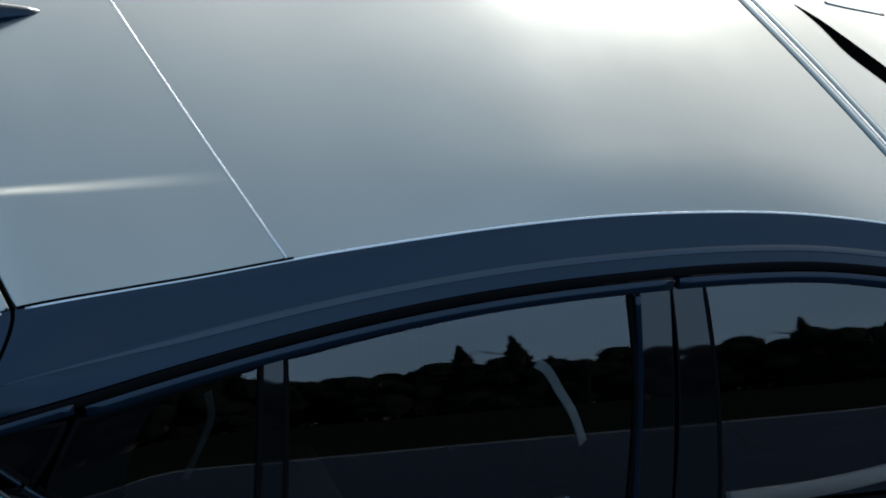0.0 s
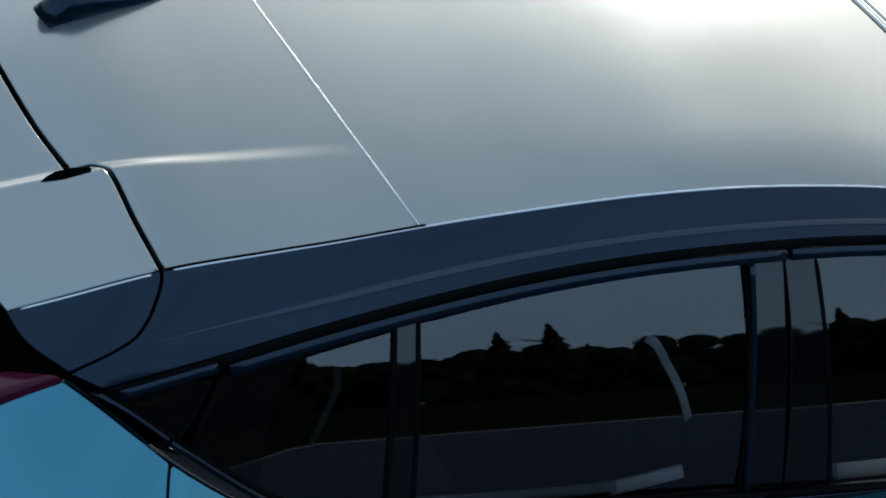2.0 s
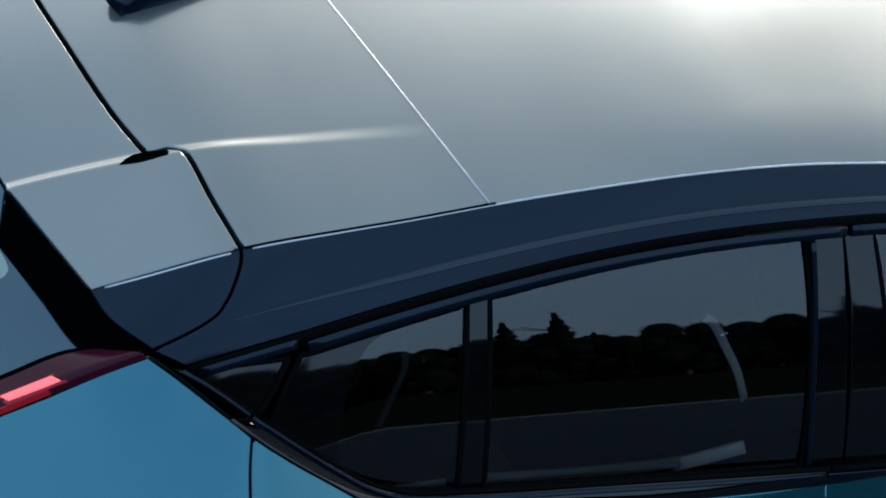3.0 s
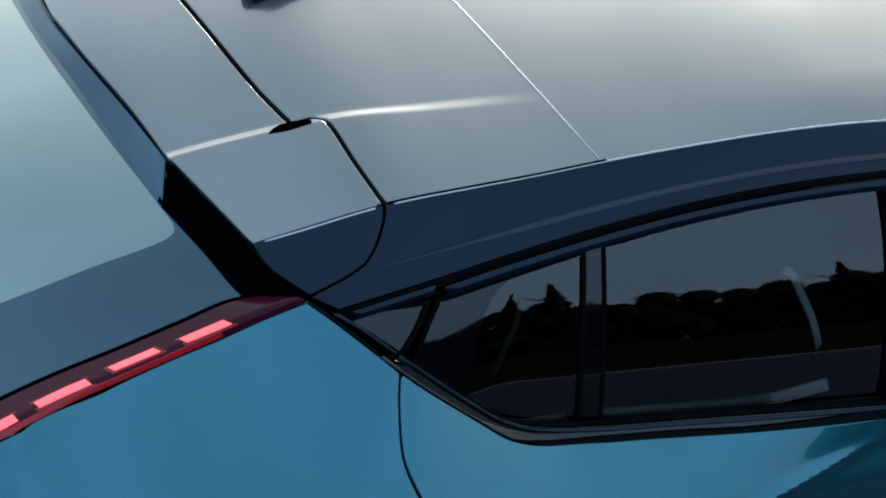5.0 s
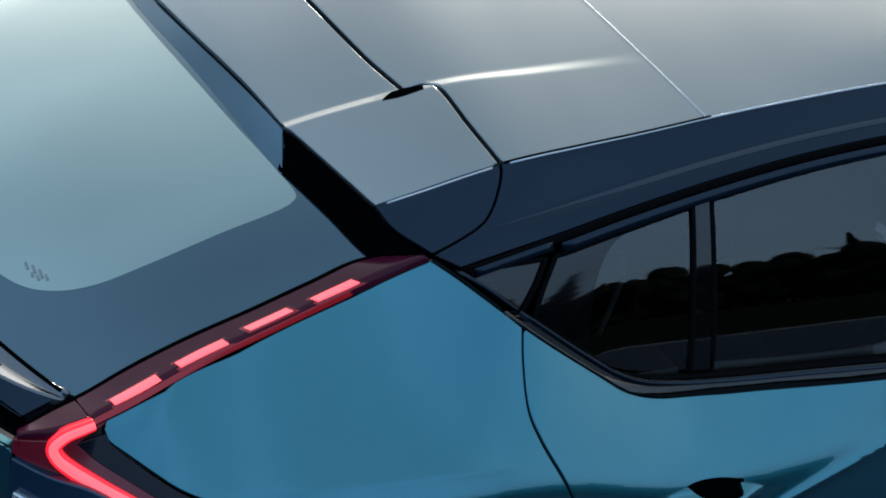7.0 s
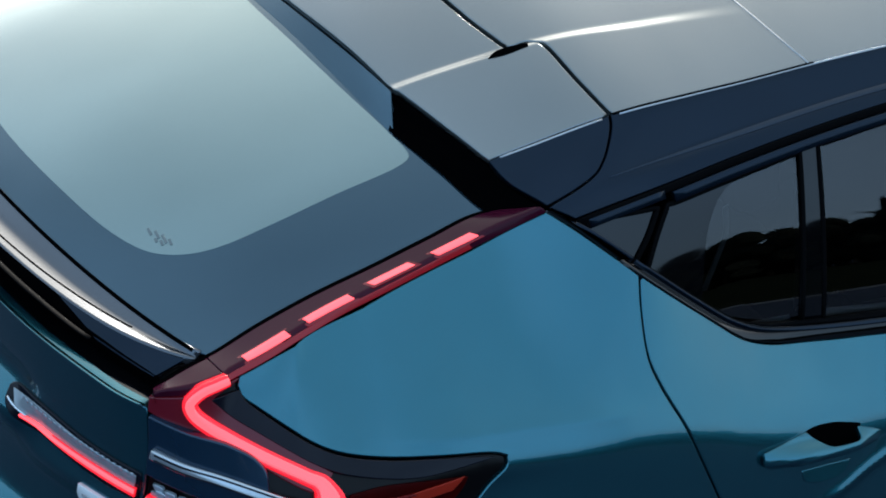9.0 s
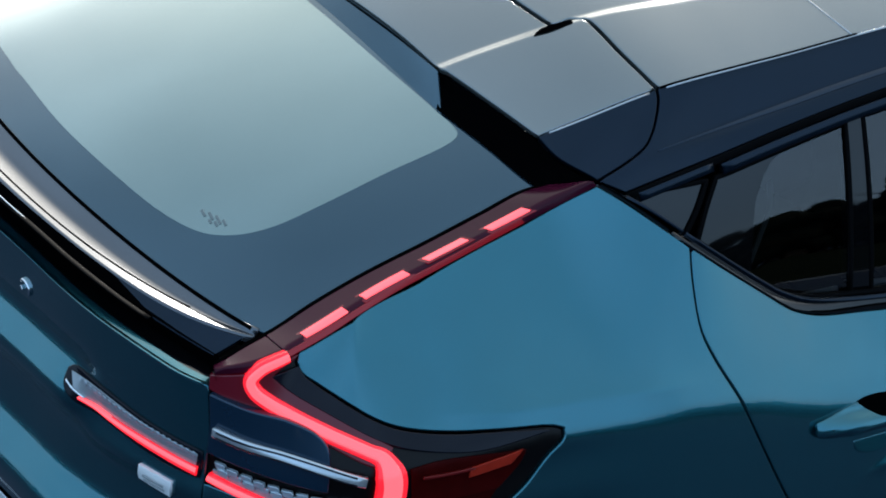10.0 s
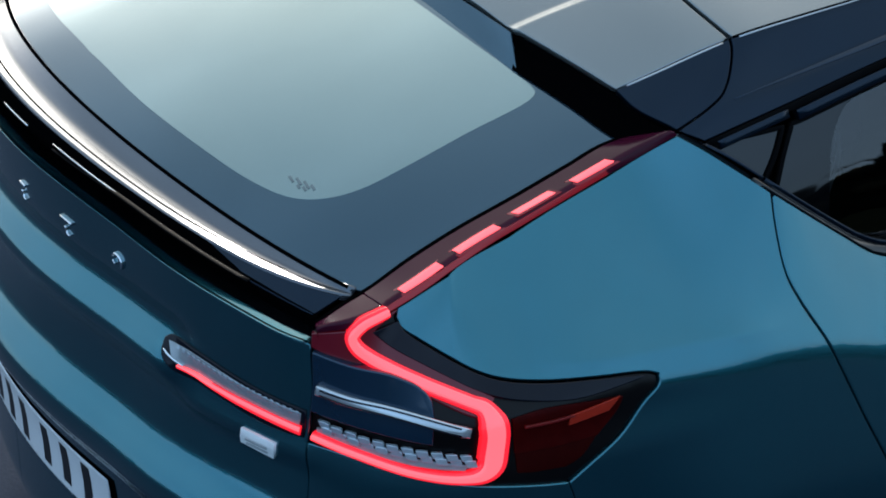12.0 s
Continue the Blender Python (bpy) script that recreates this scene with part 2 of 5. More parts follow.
def off(s, z):
    a = abs(s + Y0) - Y0
    flank = low(z) - lean(a) * soft(z - fold(a), fold_w(a))
    if a > 1.2:
        d = fold(a) + .018 - z
        flank += (.30 * (soft(d, .012) - soft(d - .30, .06)) - low(z)) * step(1.2, 1.5, a) * step(.3, .8, z)
    if 1.08 < a < 1.82:
        d = z - crease(a)
        e = math.hypot(d, .0012)
        flank += .0105 * math.exp(-e / (.055 if d > 0 else .030)) * step(1.06, 1.26, a) * step(1.62, 1.44, a)
    elif 1.86 < a < 2.6:
        flank += .004 * math.exp(-abs((z - door_line(a)) / .011) ** 1.6) * step(1.86, 1.97, a) * step(2.6, 2.3, a)
    if a > .9:
        return flank
    m = step(.91, .96, z)
    k = m * step(.52, .43, a) + (1 - m) * step(.90, .60, a)
    return flank * (1 - k) + k * tail(z)


def BODY(s, z):
    p = plan(s) + plan_n(s) * off(s, z)
    return np.array([p[0], p[1], z])


roof_z = spline([(.60, 1.355), (.70, 1.40), (.78, 1.441), (.90, 1.49), (1.05, 1.54), (1.2, 1.568), (1.35, 1.590), (1.6, 1.615), (2.0, 1.635), (2.4, 1.628), (2.8, 1.59), (3.0, 1.55)])
ridge_y = spline([(.776, .325), (.851, .342), (.929, .359), (1.028, .380), (1.146, .404), (1.283, .425)])
roof_edge = spline([(.75, -.545), (.84, -.554), (.93, -.567), (1.05, -.579), (1.248, -.590), (1.417, -.597), (1.664, -.617), (1.845, -.633), (2.039, -.648), (2.252, -.670), (2.424, -.698), (2.641, -.743)])


def ROOF(x, y):
    a = Y0 + abs(y - Y0) - 2 * Y0
    ear = .0105 * step(1.44, .96, x) * step(ridge_y(x) - .004, ridge_y(x) + .024, a) if x < 1.44 else 0
    swell = 0
    if 1.5 < x < 2.6:
        e = min(max((-roof_edge(x) - a) / .11, 0), 1)
        swell = .011 * (1 - (1 - e) ** 2) * step(1.5, 1.95, x) * step(2.58, 2.1, x)
    return np.array([x, y, roof_z(x) + .0088 - (.266 - .066 * step(1.25, 1.95, x)) * (y - Y0) ** 2 + ear + swell])


glass_z = spline([(.1, 1.228), (.2, 1.263), (.34, 1.303), (.77, 1.402), (1.0, 1.45)])


def GLASS(x, y):
    return np.array([x, y, glass_z(x) + .0157 - .248 * (y - Y0) ** 2])


def SIDE(x, z):
    return np.array([x, -.779 - .098 * (x - 1.42) + .17 * soft(x - 2.62, .05) + .37 * (z - 1.082), z])


dlo_top = spline([(.80, 1.255), (.904, 1.278), (1.013, 1.302), (1.11, 1.3235), (1.241, 1.3545), (1.402, 1.3885), (1.571, 1.4175), (1.749, 1.4385), (1.938, 1.451), (2.138, 1.457), (2.296, 1.453), (2.419, 1.44), (2.7, 1.385), (3.25, 1.10)])


# Section of the side frame: hollow above, a soft ledge, then flatter down to the windows.
_v = np.linspace(0, 1, 81)
_slope = spline([(0, .30), (.06, .05), (.15, -.08), (.62, -.12), (.70, .52), (.74, .46), (.81, .14), (1.0, .05)], calm=True)
_h = np.r_[0, np.cumsum([(_slope(p) + _slope(q)) / 2 / 80 for p, q in zip(_v, _v[1:])])]
ledge = spline([(p, q - _h[-1] * p) for p, q in zip(_v, _h)])


def FRAME(x, v):
    """Side frame of the roof, from the roof's edge (0) to the top of the windows (1)."""
    a = ROOF(x, roof_edge(x)) if x < 2.6 else ROOF(2.6, roof_edge(2.6)) + (x - 2.6) * np.array([1, -.12, -.55])
    b = SIDE(x, dlo_top(x))
    n = np.array([0, b[2] - a[2], a[1] - b[1]])
    n /= -np.linalg.norm(n)
    n = n if n[1] < 0 else -n
    k = step(.96, 1.18, x)
    return a + (b - a) * v + n * (.010 * 4 * v * (1 - v) * (.55 + .45 * v) * (1 - k) + ledge(v) * k * np.linalg.norm(b - a))


def RULED(a, b, bulge=0.0):
    """Surface between two curves over the same parameter."""
    def f(u, v):
        p, q = a(u), b(u)
        r = p + (q - p) * v
        if bulge:
            r = r + np.array([-.2, -.45, .87]) * bulge * 4 * v * (1 - v)
        return r
    return f


ridge_pts = [(x, -(ridge_y(x) + d)) for x in np.linspace(.76, 1.42, 100) for d in (-.008, -.004, .0, .004, .008, .012, .016, .020, .024, .028)]


def across(pts):
    """Points of a plan view carried over to the left side."""
    return [(x, 2 * Y0 - y) for x, y in pts]


def flip(f):
    """The same surface on the left side of the car."""
    return lambda u, v: f(u, v) * np.array([1, -1, 1]) + np.array([0, 2 * Y0, 0])


def lifted(f, h):
    def g(u, v):
        return f(u, v) + normal(f, u, v) * h
    return g


def normal(f, u, v):
    e = .002
    n = np.cross(f(u + e, v) - f(u - e, v), f(u, v + e) - f(u, v - e))
    n /= max(np.linalg.norm(n), 1e-12)
    p = f(u, v)
    c = np.array([min(max(p[0], .6), 3.8), Y0, .7])
    return n if n @ (p - c) > 0 else -n


def line(*pts, n=8):
    """A smooth line through points of a plane."""
    if len(pts) == 2:
        return [tuple(np.array(pts[0]) + (np.array(pts[1]) - pts[0]) * k / n) for k in range(n + 1)]
    p = np.array(pts, float)
    t = np.r_[0, np.cumsum(np.maximum(np.linalg.norm(np.diff(p, axis=0), axis=1), 1e-6) ** .5)]
    f = spline([(a, *q) for a, q in zip(t, p)])
    return [tuple(f(t[i] + (t[i + 1] - t[i]) * k / n)) for i in range(len(p) - 1) for k in range(n)] + [tuple(p[-1])]


def outline(*lines):
    out = []
    for ln in lines:
        for q in ln:
            if not out or math.dist(out[-1], q) > 4e-4:
                out.append(tuple(map(float, q)))
    while math.dist(out[0], out[-1]) < 4e-4:
        out.pop()
    area = sum(a[0] * b[1] - b[0] * a[1] for a, b in zip(out, out[1:] + out[:1]))
    return out if area > 0 else out[::-1]


def inset(poly, d):
    p = np.array(poly)
    e = np.roll(p, -1, 0) - p
    e /= np.maximum(np.linalg.norm(e, axis=1), 1e-9)[:, None]
    n = np.stack([-e[:, 1], e[:, 0]], 1)
    m = n + np.roll(n, 1, 0)
    m /= np.maximum((m * m).sum(1), .6)[:, None] / 2
    return [tuple(q) for q in p + m * d]


def dense(poly, size):
    out = []
    for a, b in zip(poly, poly[1:] + poly[:1]):
        k = max(1, int(math.dist(a, b) / size))
        out += [(a[0] + (b[0] - a[0]) * i / k, a[1] + (b[1] - a[1]) * i / k) for i in range(k)]
    return out


def run(rows):
    """A curve in space through points, over 0 to 1."""
    p = np.array(rows, float)
    t = np.r_[0, np.cumsum(np.linalg.norm(np.diff(p, axis=0), axis=1))]
    return spline([(a, *q) for a, q in zip(t / t[-1], p)])


# Lamp strip beside the rear window, from the spoiler down to the corner of the tail.
strip_low = run([BODY(*q) for q in ((1.452, 1.314), (1.316, 1.272), (1.16, 1.234), (1.075, 1.214), (.979, 1.198), (.90, 1.185), (.846, 1.172), (.80, 1.160), (.733, 1.150))])
strip_top = run([GLASS(*q) + np.array([0, 0, .004]) for q in ((.855, -.612), (.806, -.604), (.717, -.612), (.622, -.622), (.503, -.632), (.42, -.643), (.350, -.655))] + [(.30, -.668, 1.166), (.246, -.680, 1.153)])


def STRIP(u, v):
    """Two facets: a narrow one turned down to the flank, a wide flat one up to the glass."""
    p, q = strip_low(u), strip_top(u)
    d = v - .17
    h = .011 * (1 - soft(d, .02) / .83 - soft(-d, .02) / .17)
    return p + (q - p) * v + np.array([-.2, -.45, .87]) * h


# Black trim between the door skins and the side windows.
belt_low = run([BODY(*q) for q in ((1.452, 1.316), (1.487, 1.294), (1.588, 1.222), (1.728, 1.124), (1.785, 1.087), (1.845, 1.067), (1.95, 1.053), (2.065, 1.046), (2.293, 1.036), (2.504, 1.027), (3.0, 1.01), (3.75, .99))])
sill_top = run([SIDE(*q) for q in ((.945, 1.275), (.980, 1.258), (1.064, 1.203), (1.205, 1.108), (1.228, 1.094), (1.265, 1.083), (1.387, 1.074), (1.62, 1.066), (1.94, 1.055), (2.2, 1.05), (2.7, 1.04), (3.15, 1.035))])
BELT = RULED(belt_low, sill_top, .004)


def part(name, me, mat, parent, label=""):
    if isinstance(me, bmesh.types.BMesh):
        bm, me = me, bpy.data.meshes.new(name)
        bm.to_mesh(me)
        bm.free()
    if mat:
        me.materials.clear()
        me.materials.append(mat)
    ob = new(name, me)
    ob.parent = parent
    return tagged(ob, label)


def inside(px, py, P):
    x0, y0 = P[:, 0], P[:, 1]
    x1, y1 = np.roll(x0, -1), np.roll(y0, -1)
    c = (y0 > py) != (y1 > py)
    xx = x0 + (py - y0) / np.where(y1 == y0, 1e-12, y1 - y0) * (x1 - x0)
    return (np.count_nonzero(c & (px < xx)) % 2) == 1


from mathutils.geometry import delaunay_2d_cdt


def patch_mesh(name, poly, f, size=.02, gap=.0, thick=.012, rim=.002, aspect=(1, 1), extra=(), spare=.0):
    """A panel of sheet on the surface f, bounded by a line in its plane, with rolled edges."""
    ax = np.array(aspect, float)
    poly = [tuple(np.array(q) * ax) for q in poly]
    if gap:
        poly = inset(poly, gap)
    poly = dense(poly, size)
    P = np.array(poly)
    lo, hi = P.min(0), P.max(0)
    grid = []
    seg = np.roll(P, -1, 0) - P
    ll = np.maximum((seg ** 2).sum(1), 1e-12)
    for gy in np.arange(lo[1] + size / 2, hi[1], size):
        for gx in np.arange(lo[0] + size / 2, hi[0], size):
            q = np.array([gx, gy])
            k = np.clip(((q - P) * seg).sum(1) / ll, 0, 1)
            if ((P + seg * k[:, None] - q) ** 2).sum(1).min() > (.45 * size) ** 2 and inside(gx, gy, P):
                grid.append((gx, gy))
    if len(extra):
        E = np.array(extra)
        grid = [q for q in grid if ((E - q) ** 2).sum(1).min() > spare ** 2]
        grid += [tuple(q) for q in E if ((P - q) ** 2).sum(1).min() > .004 ** 2 and inside(*q, P)]
    vs, _, fs, *_ = delaunay_2d_cdt([Vector(q) for q in poly + grid], [], [list(range(len(poly)))], 1, 1e-7)
    uv = [np.array(v) / ax for v in vs]
    pos = [f(*q) for q in uv]
    nrm = [normal(f, *q) for q in uv]
    count, edge = {}, []
    for t in fs:
        for a, b in zip(t, list(t[1:]) + [t[0]]):
            count[(a, b)] = 1
    edge = [(a, b) for a, b in count if (b, a) not in count]
    t0 = fs[0]
    turn = np.cross(pos[t0[1]] - pos[t0[0]], pos[t0[2]] - pos[t0[0]]) @ nrm[t0[0]] > 0
    faces = [list(t) if turn else list(t)[::-1] for t in fs]
    away = {}
    for a, b in edge:
        d = pos[b] - pos[a]
        d /= max(np.linalg.norm(d), 1e-9)
        o = np.cross(d, nrm[a]) * (1 if turn else -1)
        away[a] = away.get(a, 0) + o
        away[b] = away.get(b, 0) + o
    ring = {}
    for i, o in away.items():
        o = o / max(np.linalg.norm(o), 1e-9)
        ring[i] = []
        for ro, rd, no, nn in ((.7 * rim, .3 * rim, .7, .7), (rim, rim, 1, .1), (rim, thick, 1, 0)):
            ring[i].append(len(pos))
            pos.append(pos[i] + o * ro - nrm[i] * rd)
            w = o * no + nrm[i] * nn
            nrm.append(w / np.linalg.norm(w))
    for a, b in edge:
        ca, cb = [a] + ring[a], [b] + ring[b]
        for k in range(3):
            q = [cb[k], ca[k], ca[k + 1], cb[k + 1]]
            faces.append(q if turn else q[::-1])
    me = bpy.data.meshes.new(name)
    me.from_pydata([tuple(p) for p in pos], [], faces)
    me.shade_smooth()
    me.normals_split_custom_set_from_vertices([tuple(n) for n in nrm])
    return me


def panel(name, poly, f, mat, parent, label="", both=False, **k):
    ob = part(name, patch_mesh(name, poly, f, **k), mat, parent, label)
    if both:
        part(name, patch_mesh(name, poly, flip(f), **k), mat, parent, label)
    return ob


def sweep_mesh(name, pts, nrms, profile, closed=False, caps=True):
    """A bar along points, with a profile of (sideways, outward) corners."""
    n, k = len(pts), len(profile)
    pts, nrms = np.array(pts), np.array(nrms)
    pos = []
    for i in range(n):
        a, b = pts[(i + 1) % n if closed else min(i + 1, n - 1)], pts[(i - 1) % n if closed else max(i - 1, 0)]
        d = (a - b) / max(np.linalg.norm(a - b), 1e-9)
        side = np.cross(nrms[i], d)
        side /= max(np.linalg.norm(side), 1e-9)
        up = np.cross(d, side)
        pos += [pts[i] + side * u + up * v for u, v in profile]
    faces = []
    for i in range(n if closed else n - 1):
        j = (i + 1) % n
        for a in range(k):
            b = (a + 1) % k
            faces.append((i * k + a, j * k + a, j * k + b, i * k + b))
    if caps and not closed:
        faces += [tuple(range(k))[::-1], tuple((n - 1) * k + a for a in range(k))]
    bm = bmesh.new()
    vs = [bm.verts.new(p) for p in pos]
    for q in faces:
        bm.faces.new([vs[i] for i in q])
    bmesh.ops.recalc_face_normals(bm, faces=bm.faces)
    for q in bm.faces:
        q.smooth = len(q.verts) == 4
    return bm


def varied(pts, nrms, widths, h, drop=.008):
    """A flat glowing bar whose width changes along the way."""
    n = len(pts)
    pts, nrms = np.array(pts), np.array(nrms)
    bm = bmesh.new()
    rows = []
    for i in range(n):
        d = pts[min(i + 1, n - 1)] - pts[max(i - 1, 0)]
        d /= max(np.linalg.norm(d), 1e-9)
        side = np.cross(nrms[i], d)
        side /= np.linalg.norm(side)
        rows.append([bm.verts.new(pts[i] + side * u + nrms[i] * v) for u, v in rounded(widths[i], h, drop)])
    for a, b in zip(rows, rows[1:]):
        for j in range(8):
            bm.faces.new((a[j], b[j], b[(j + 1) % 8], a[(j + 1) % 8]))
    bm.faces.new(rows[0]), bm.faces.new(rows[-1])
    bmesh.ops.recalc_face_normals(bm, faces=bm.faces)
    for q in bm.faces:
        q.smooth = len(q.verts) == 4
    return bm


def rounded(w, h, drop=.006):
    """Profile of a trim w wide and h proud."""
    r = min(w, h) * .45
    return [(-w / 2, -drop), (w / 2, -drop), (w / 2, h - r), (w / 2 - .3 * r, h - .3 * r), (w / 2 - r, h), (-w / 2 + r, h), (-w / 2 + .3 * r, h - .3 * r), (-w / 2, h - r)]


def trim(name, ln, f, w, h, mat, parent, label="", both=False, profile=None, closed=False):
    for g in ((f, flip(f)) if both else (f,)):
        ob = part(name, sweep_mesh(name, [g(*q) for q in ln], [normal(g, *q) for q in ln], profile or rounded(w, h), closed), mat, parent, label)
    return ob


def box(name, lo, hi, mat, parent, label="", bevel=.01, segments=3):
    bm = bmesh.new()
    bmesh.ops.create_cube(bm, size=1)
    for v in bm.verts:
        v.co = [lo[i] + (hi[i] - lo[i]) * (v.co[i] + .5) for i in range(3)]
    if bevel:
        bmesh.ops.bevel(bm, geom=bm.edges[:], offset=bevel, segments=segments, affect="EDGES", profile=.5)
    for q in bm.faces:
        q.smooth = True
    return part(name, bm, mat, parent, label)


# ---- ground and distance ----
def ground_sheet():
    bm = bmesh.new()
    bmesh.ops.create_grid(bm, x_segments=40, y_segments=40, size=1)
    for v in bm.verts:
        r = max(abs(v.co.x), abs(v.co.y))
        k = 4 + 2500 * r ** 3
        v.co.x, v.co.y = v.co.x * k, v.co.y * k
    return tagged(part("ground", bm, ASPHALT, None), "grey asphalt ground reaching the horizon", "ground", kind="structure")


ground_sheet()
ROAD_PAINT = material("worn_road_paint", (0.16, 0.17, 0.18), 0.7, 0, 0, 0.5, 8, 0.2, shine=0.2)
bm = bmesh.new()
bmesh.ops.create_cube(bm, size=1)
for v in bm.verts:
    v.co = (v.co.x * 120, -13.4 + v.co.y * .30, .003 + v.co.z * .006)
FIELD = material("dark_grass", (0.010, 0.014, 0.009), 0.95, 0, 0, 0.5, 5, 0.6, shine=0.0)
verge = bmesh.new()
for _x, _y in ((-260, -13.9), (-260, -118), (260, -118), (260, -13.9)):
    verge.verts.new((_x, _y, .05))
verge.faces.new(verge.verts)
_ext = bmesh.ops.extrude_face_region(verge, geom=verge.faces[:])
for _q in _ext["geom"]:
    if isinstance(_q, bmesh.types.BMVert):
        _q.co.z = -.05
bmesh.ops.recalc_face_normals(verge, faces=verge.faces)
tagged(part("field", verge, FIELD, None), "dark grass field beyond the asphalt", "field", kind="structure")
tagged(part("road_line", bm, ROAD_PAINT, None), "long worn white edge line painted on the asphalt", "road marking", kind="structure")

# ---- the car ----
car = tagged(new("car"), "blue electric coupe with black roof and red tail lamps", "car")
L = line

# Inner shell behind all gaps.
for _k in (1, -1):
    _f = lifted(BODY if _k == 1 else flip(BODY), -.03)
    part("inner_shell", patch_mesh("inner_shell", outline(L((-Y0, .25), (END, .25), n=60), L((END, .25), (END, .80)), L((END, .80), (3.6, .93), (2.6, .95), (1.9, .99), (1.50, 1.10), (1.2, 1.10), (.7, 1.08), (-Y0, 1.10))), _f, size=.08, thick=.02), VOID, car)

# Roof: glass panel in front of the seam, painted panel behind it.
seam = [(1.320 + .190 * (y - Y0) ** 2, y) for y in np.linspace(-.5965, .5965 + 2 * Y0, 25)]
header = [(2.4365 + .1805 * (y - Y0) ** 2, y) for y in np.linspace(-.715, .715 + 2 * Y0, 25)]
edge_r = [(x, roof_edge(x)) for x in np.linspace(1.4205, 2.565, 30)]
edge_l = across(edge_r)
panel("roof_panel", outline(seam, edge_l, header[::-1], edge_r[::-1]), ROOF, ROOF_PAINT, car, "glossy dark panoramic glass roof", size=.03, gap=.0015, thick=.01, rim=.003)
front_gap = L((.915, Y0), (.921, -.026), (.946, -.265), (.970, -.369), n=6)
notch = L((.970, -.369), (.980, -.373), (1.001, -.376), (1.012, -.386), (1.020, -.408), (1.030, -.492), (1.045, -.579), n=6)
half = front_gap + notch[1:]
gap_line = across(half[::-1]) + half[1:]
edge_b = [(x, roof_edge(x) - .0038) for x in np.linspace(1.045, 1.4205, 14)]
seam_b = [(x + .0045, y) for x, y in seam]
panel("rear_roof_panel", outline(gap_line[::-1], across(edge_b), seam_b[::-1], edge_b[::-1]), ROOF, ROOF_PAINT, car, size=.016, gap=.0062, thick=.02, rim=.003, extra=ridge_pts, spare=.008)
# Bright line of the seam.
trim("roof_seam", seam, lifted(ROOF, .0002), .0030, .0008, SEAM, car, "thin pale seam line")

# Spoiler with two raised ears.
ear_back = L((1.045, -.5828), (.93, -.5705), (.838, -.558)) + L((.838, -.555), (.804, -.446), (.775, -.342)) + L((.777, -.332), (.765, -.236), (.737, -.027), (.726, Y0))
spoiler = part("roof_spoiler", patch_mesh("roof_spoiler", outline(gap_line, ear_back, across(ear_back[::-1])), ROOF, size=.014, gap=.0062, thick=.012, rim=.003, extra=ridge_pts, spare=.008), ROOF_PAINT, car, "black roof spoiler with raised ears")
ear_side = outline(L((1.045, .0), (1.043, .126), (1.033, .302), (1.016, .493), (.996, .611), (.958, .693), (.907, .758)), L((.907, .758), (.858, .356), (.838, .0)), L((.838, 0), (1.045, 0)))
# Same black spoiler; only its top carries the pale sheen colour.
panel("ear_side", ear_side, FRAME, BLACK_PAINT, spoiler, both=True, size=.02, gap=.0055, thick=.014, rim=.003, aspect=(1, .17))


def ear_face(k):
    """Black sheet from the edge of an ear down to the glass, for the shade beneath."""
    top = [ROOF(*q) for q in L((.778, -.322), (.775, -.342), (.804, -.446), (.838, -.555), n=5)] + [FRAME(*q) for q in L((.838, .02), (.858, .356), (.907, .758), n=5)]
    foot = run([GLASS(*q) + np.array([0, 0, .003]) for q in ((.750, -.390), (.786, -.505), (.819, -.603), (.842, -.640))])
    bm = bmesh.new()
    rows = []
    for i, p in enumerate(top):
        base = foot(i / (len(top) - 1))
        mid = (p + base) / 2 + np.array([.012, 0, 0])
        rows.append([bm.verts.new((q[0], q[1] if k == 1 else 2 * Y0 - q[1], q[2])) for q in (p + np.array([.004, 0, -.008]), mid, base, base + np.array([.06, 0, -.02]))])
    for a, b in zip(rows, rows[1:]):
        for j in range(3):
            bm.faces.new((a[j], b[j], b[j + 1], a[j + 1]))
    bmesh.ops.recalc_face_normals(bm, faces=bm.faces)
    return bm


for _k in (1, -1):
    part("ear_shade", ear_face(_k), VOID, spoiler, "black sheet for the shade under the ear")
# Wedge between the spoiler's middle and the glass.
_a = spline([(y, *(ROOF(x, y) + np.array([0, 0, -.006]))) for x, y in ((.777, -.336), (.765, -.236), (.737, -.027), (.726, Y0), (.737, .027 + 2 * Y0), (.765, .236 + 2 * Y0), (.777, .336 + 2 * Y0))])
_b = spline([(Y0 + (y - Y0) * (.466 / .53), *(GLASS(x, y) + np.array([0, 0, .001]))) for x, y in ((.753, -.400), (.735, -.28), (.711, -.05), (.700, Y0), (.711, .05 + 2 * Y0), (.735, .28 + 2 * Y0), (.753, .40 + 2 * Y0))])
panel("spoiler_base", outline(L((-.336, 0), (.336 + 2 * Y0, 0), n=20), L((.336 + 2 * Y0, 1), (-.336, 1), n=20)), RULED(_a, _b), FRIT, spoiler, size=.03, thick=.004, rim=.001)

# Side frame from the ear to the windscreen pillar.
frame_out = outline(L((1.045, 0), (1.043, .126), (1.033, .302), (1.016, .493), (.996, .611), (.958, .693), (.907, .758)), L((.907, .758), (.951, 1.0)), [(x, 1.0) for x in np.linspace(.96, 3.2, 70)], L((3.2, 1), (3.2, 0)), [(x, 0.0) for x in np.linspace(3.2, 1.045, 70)])
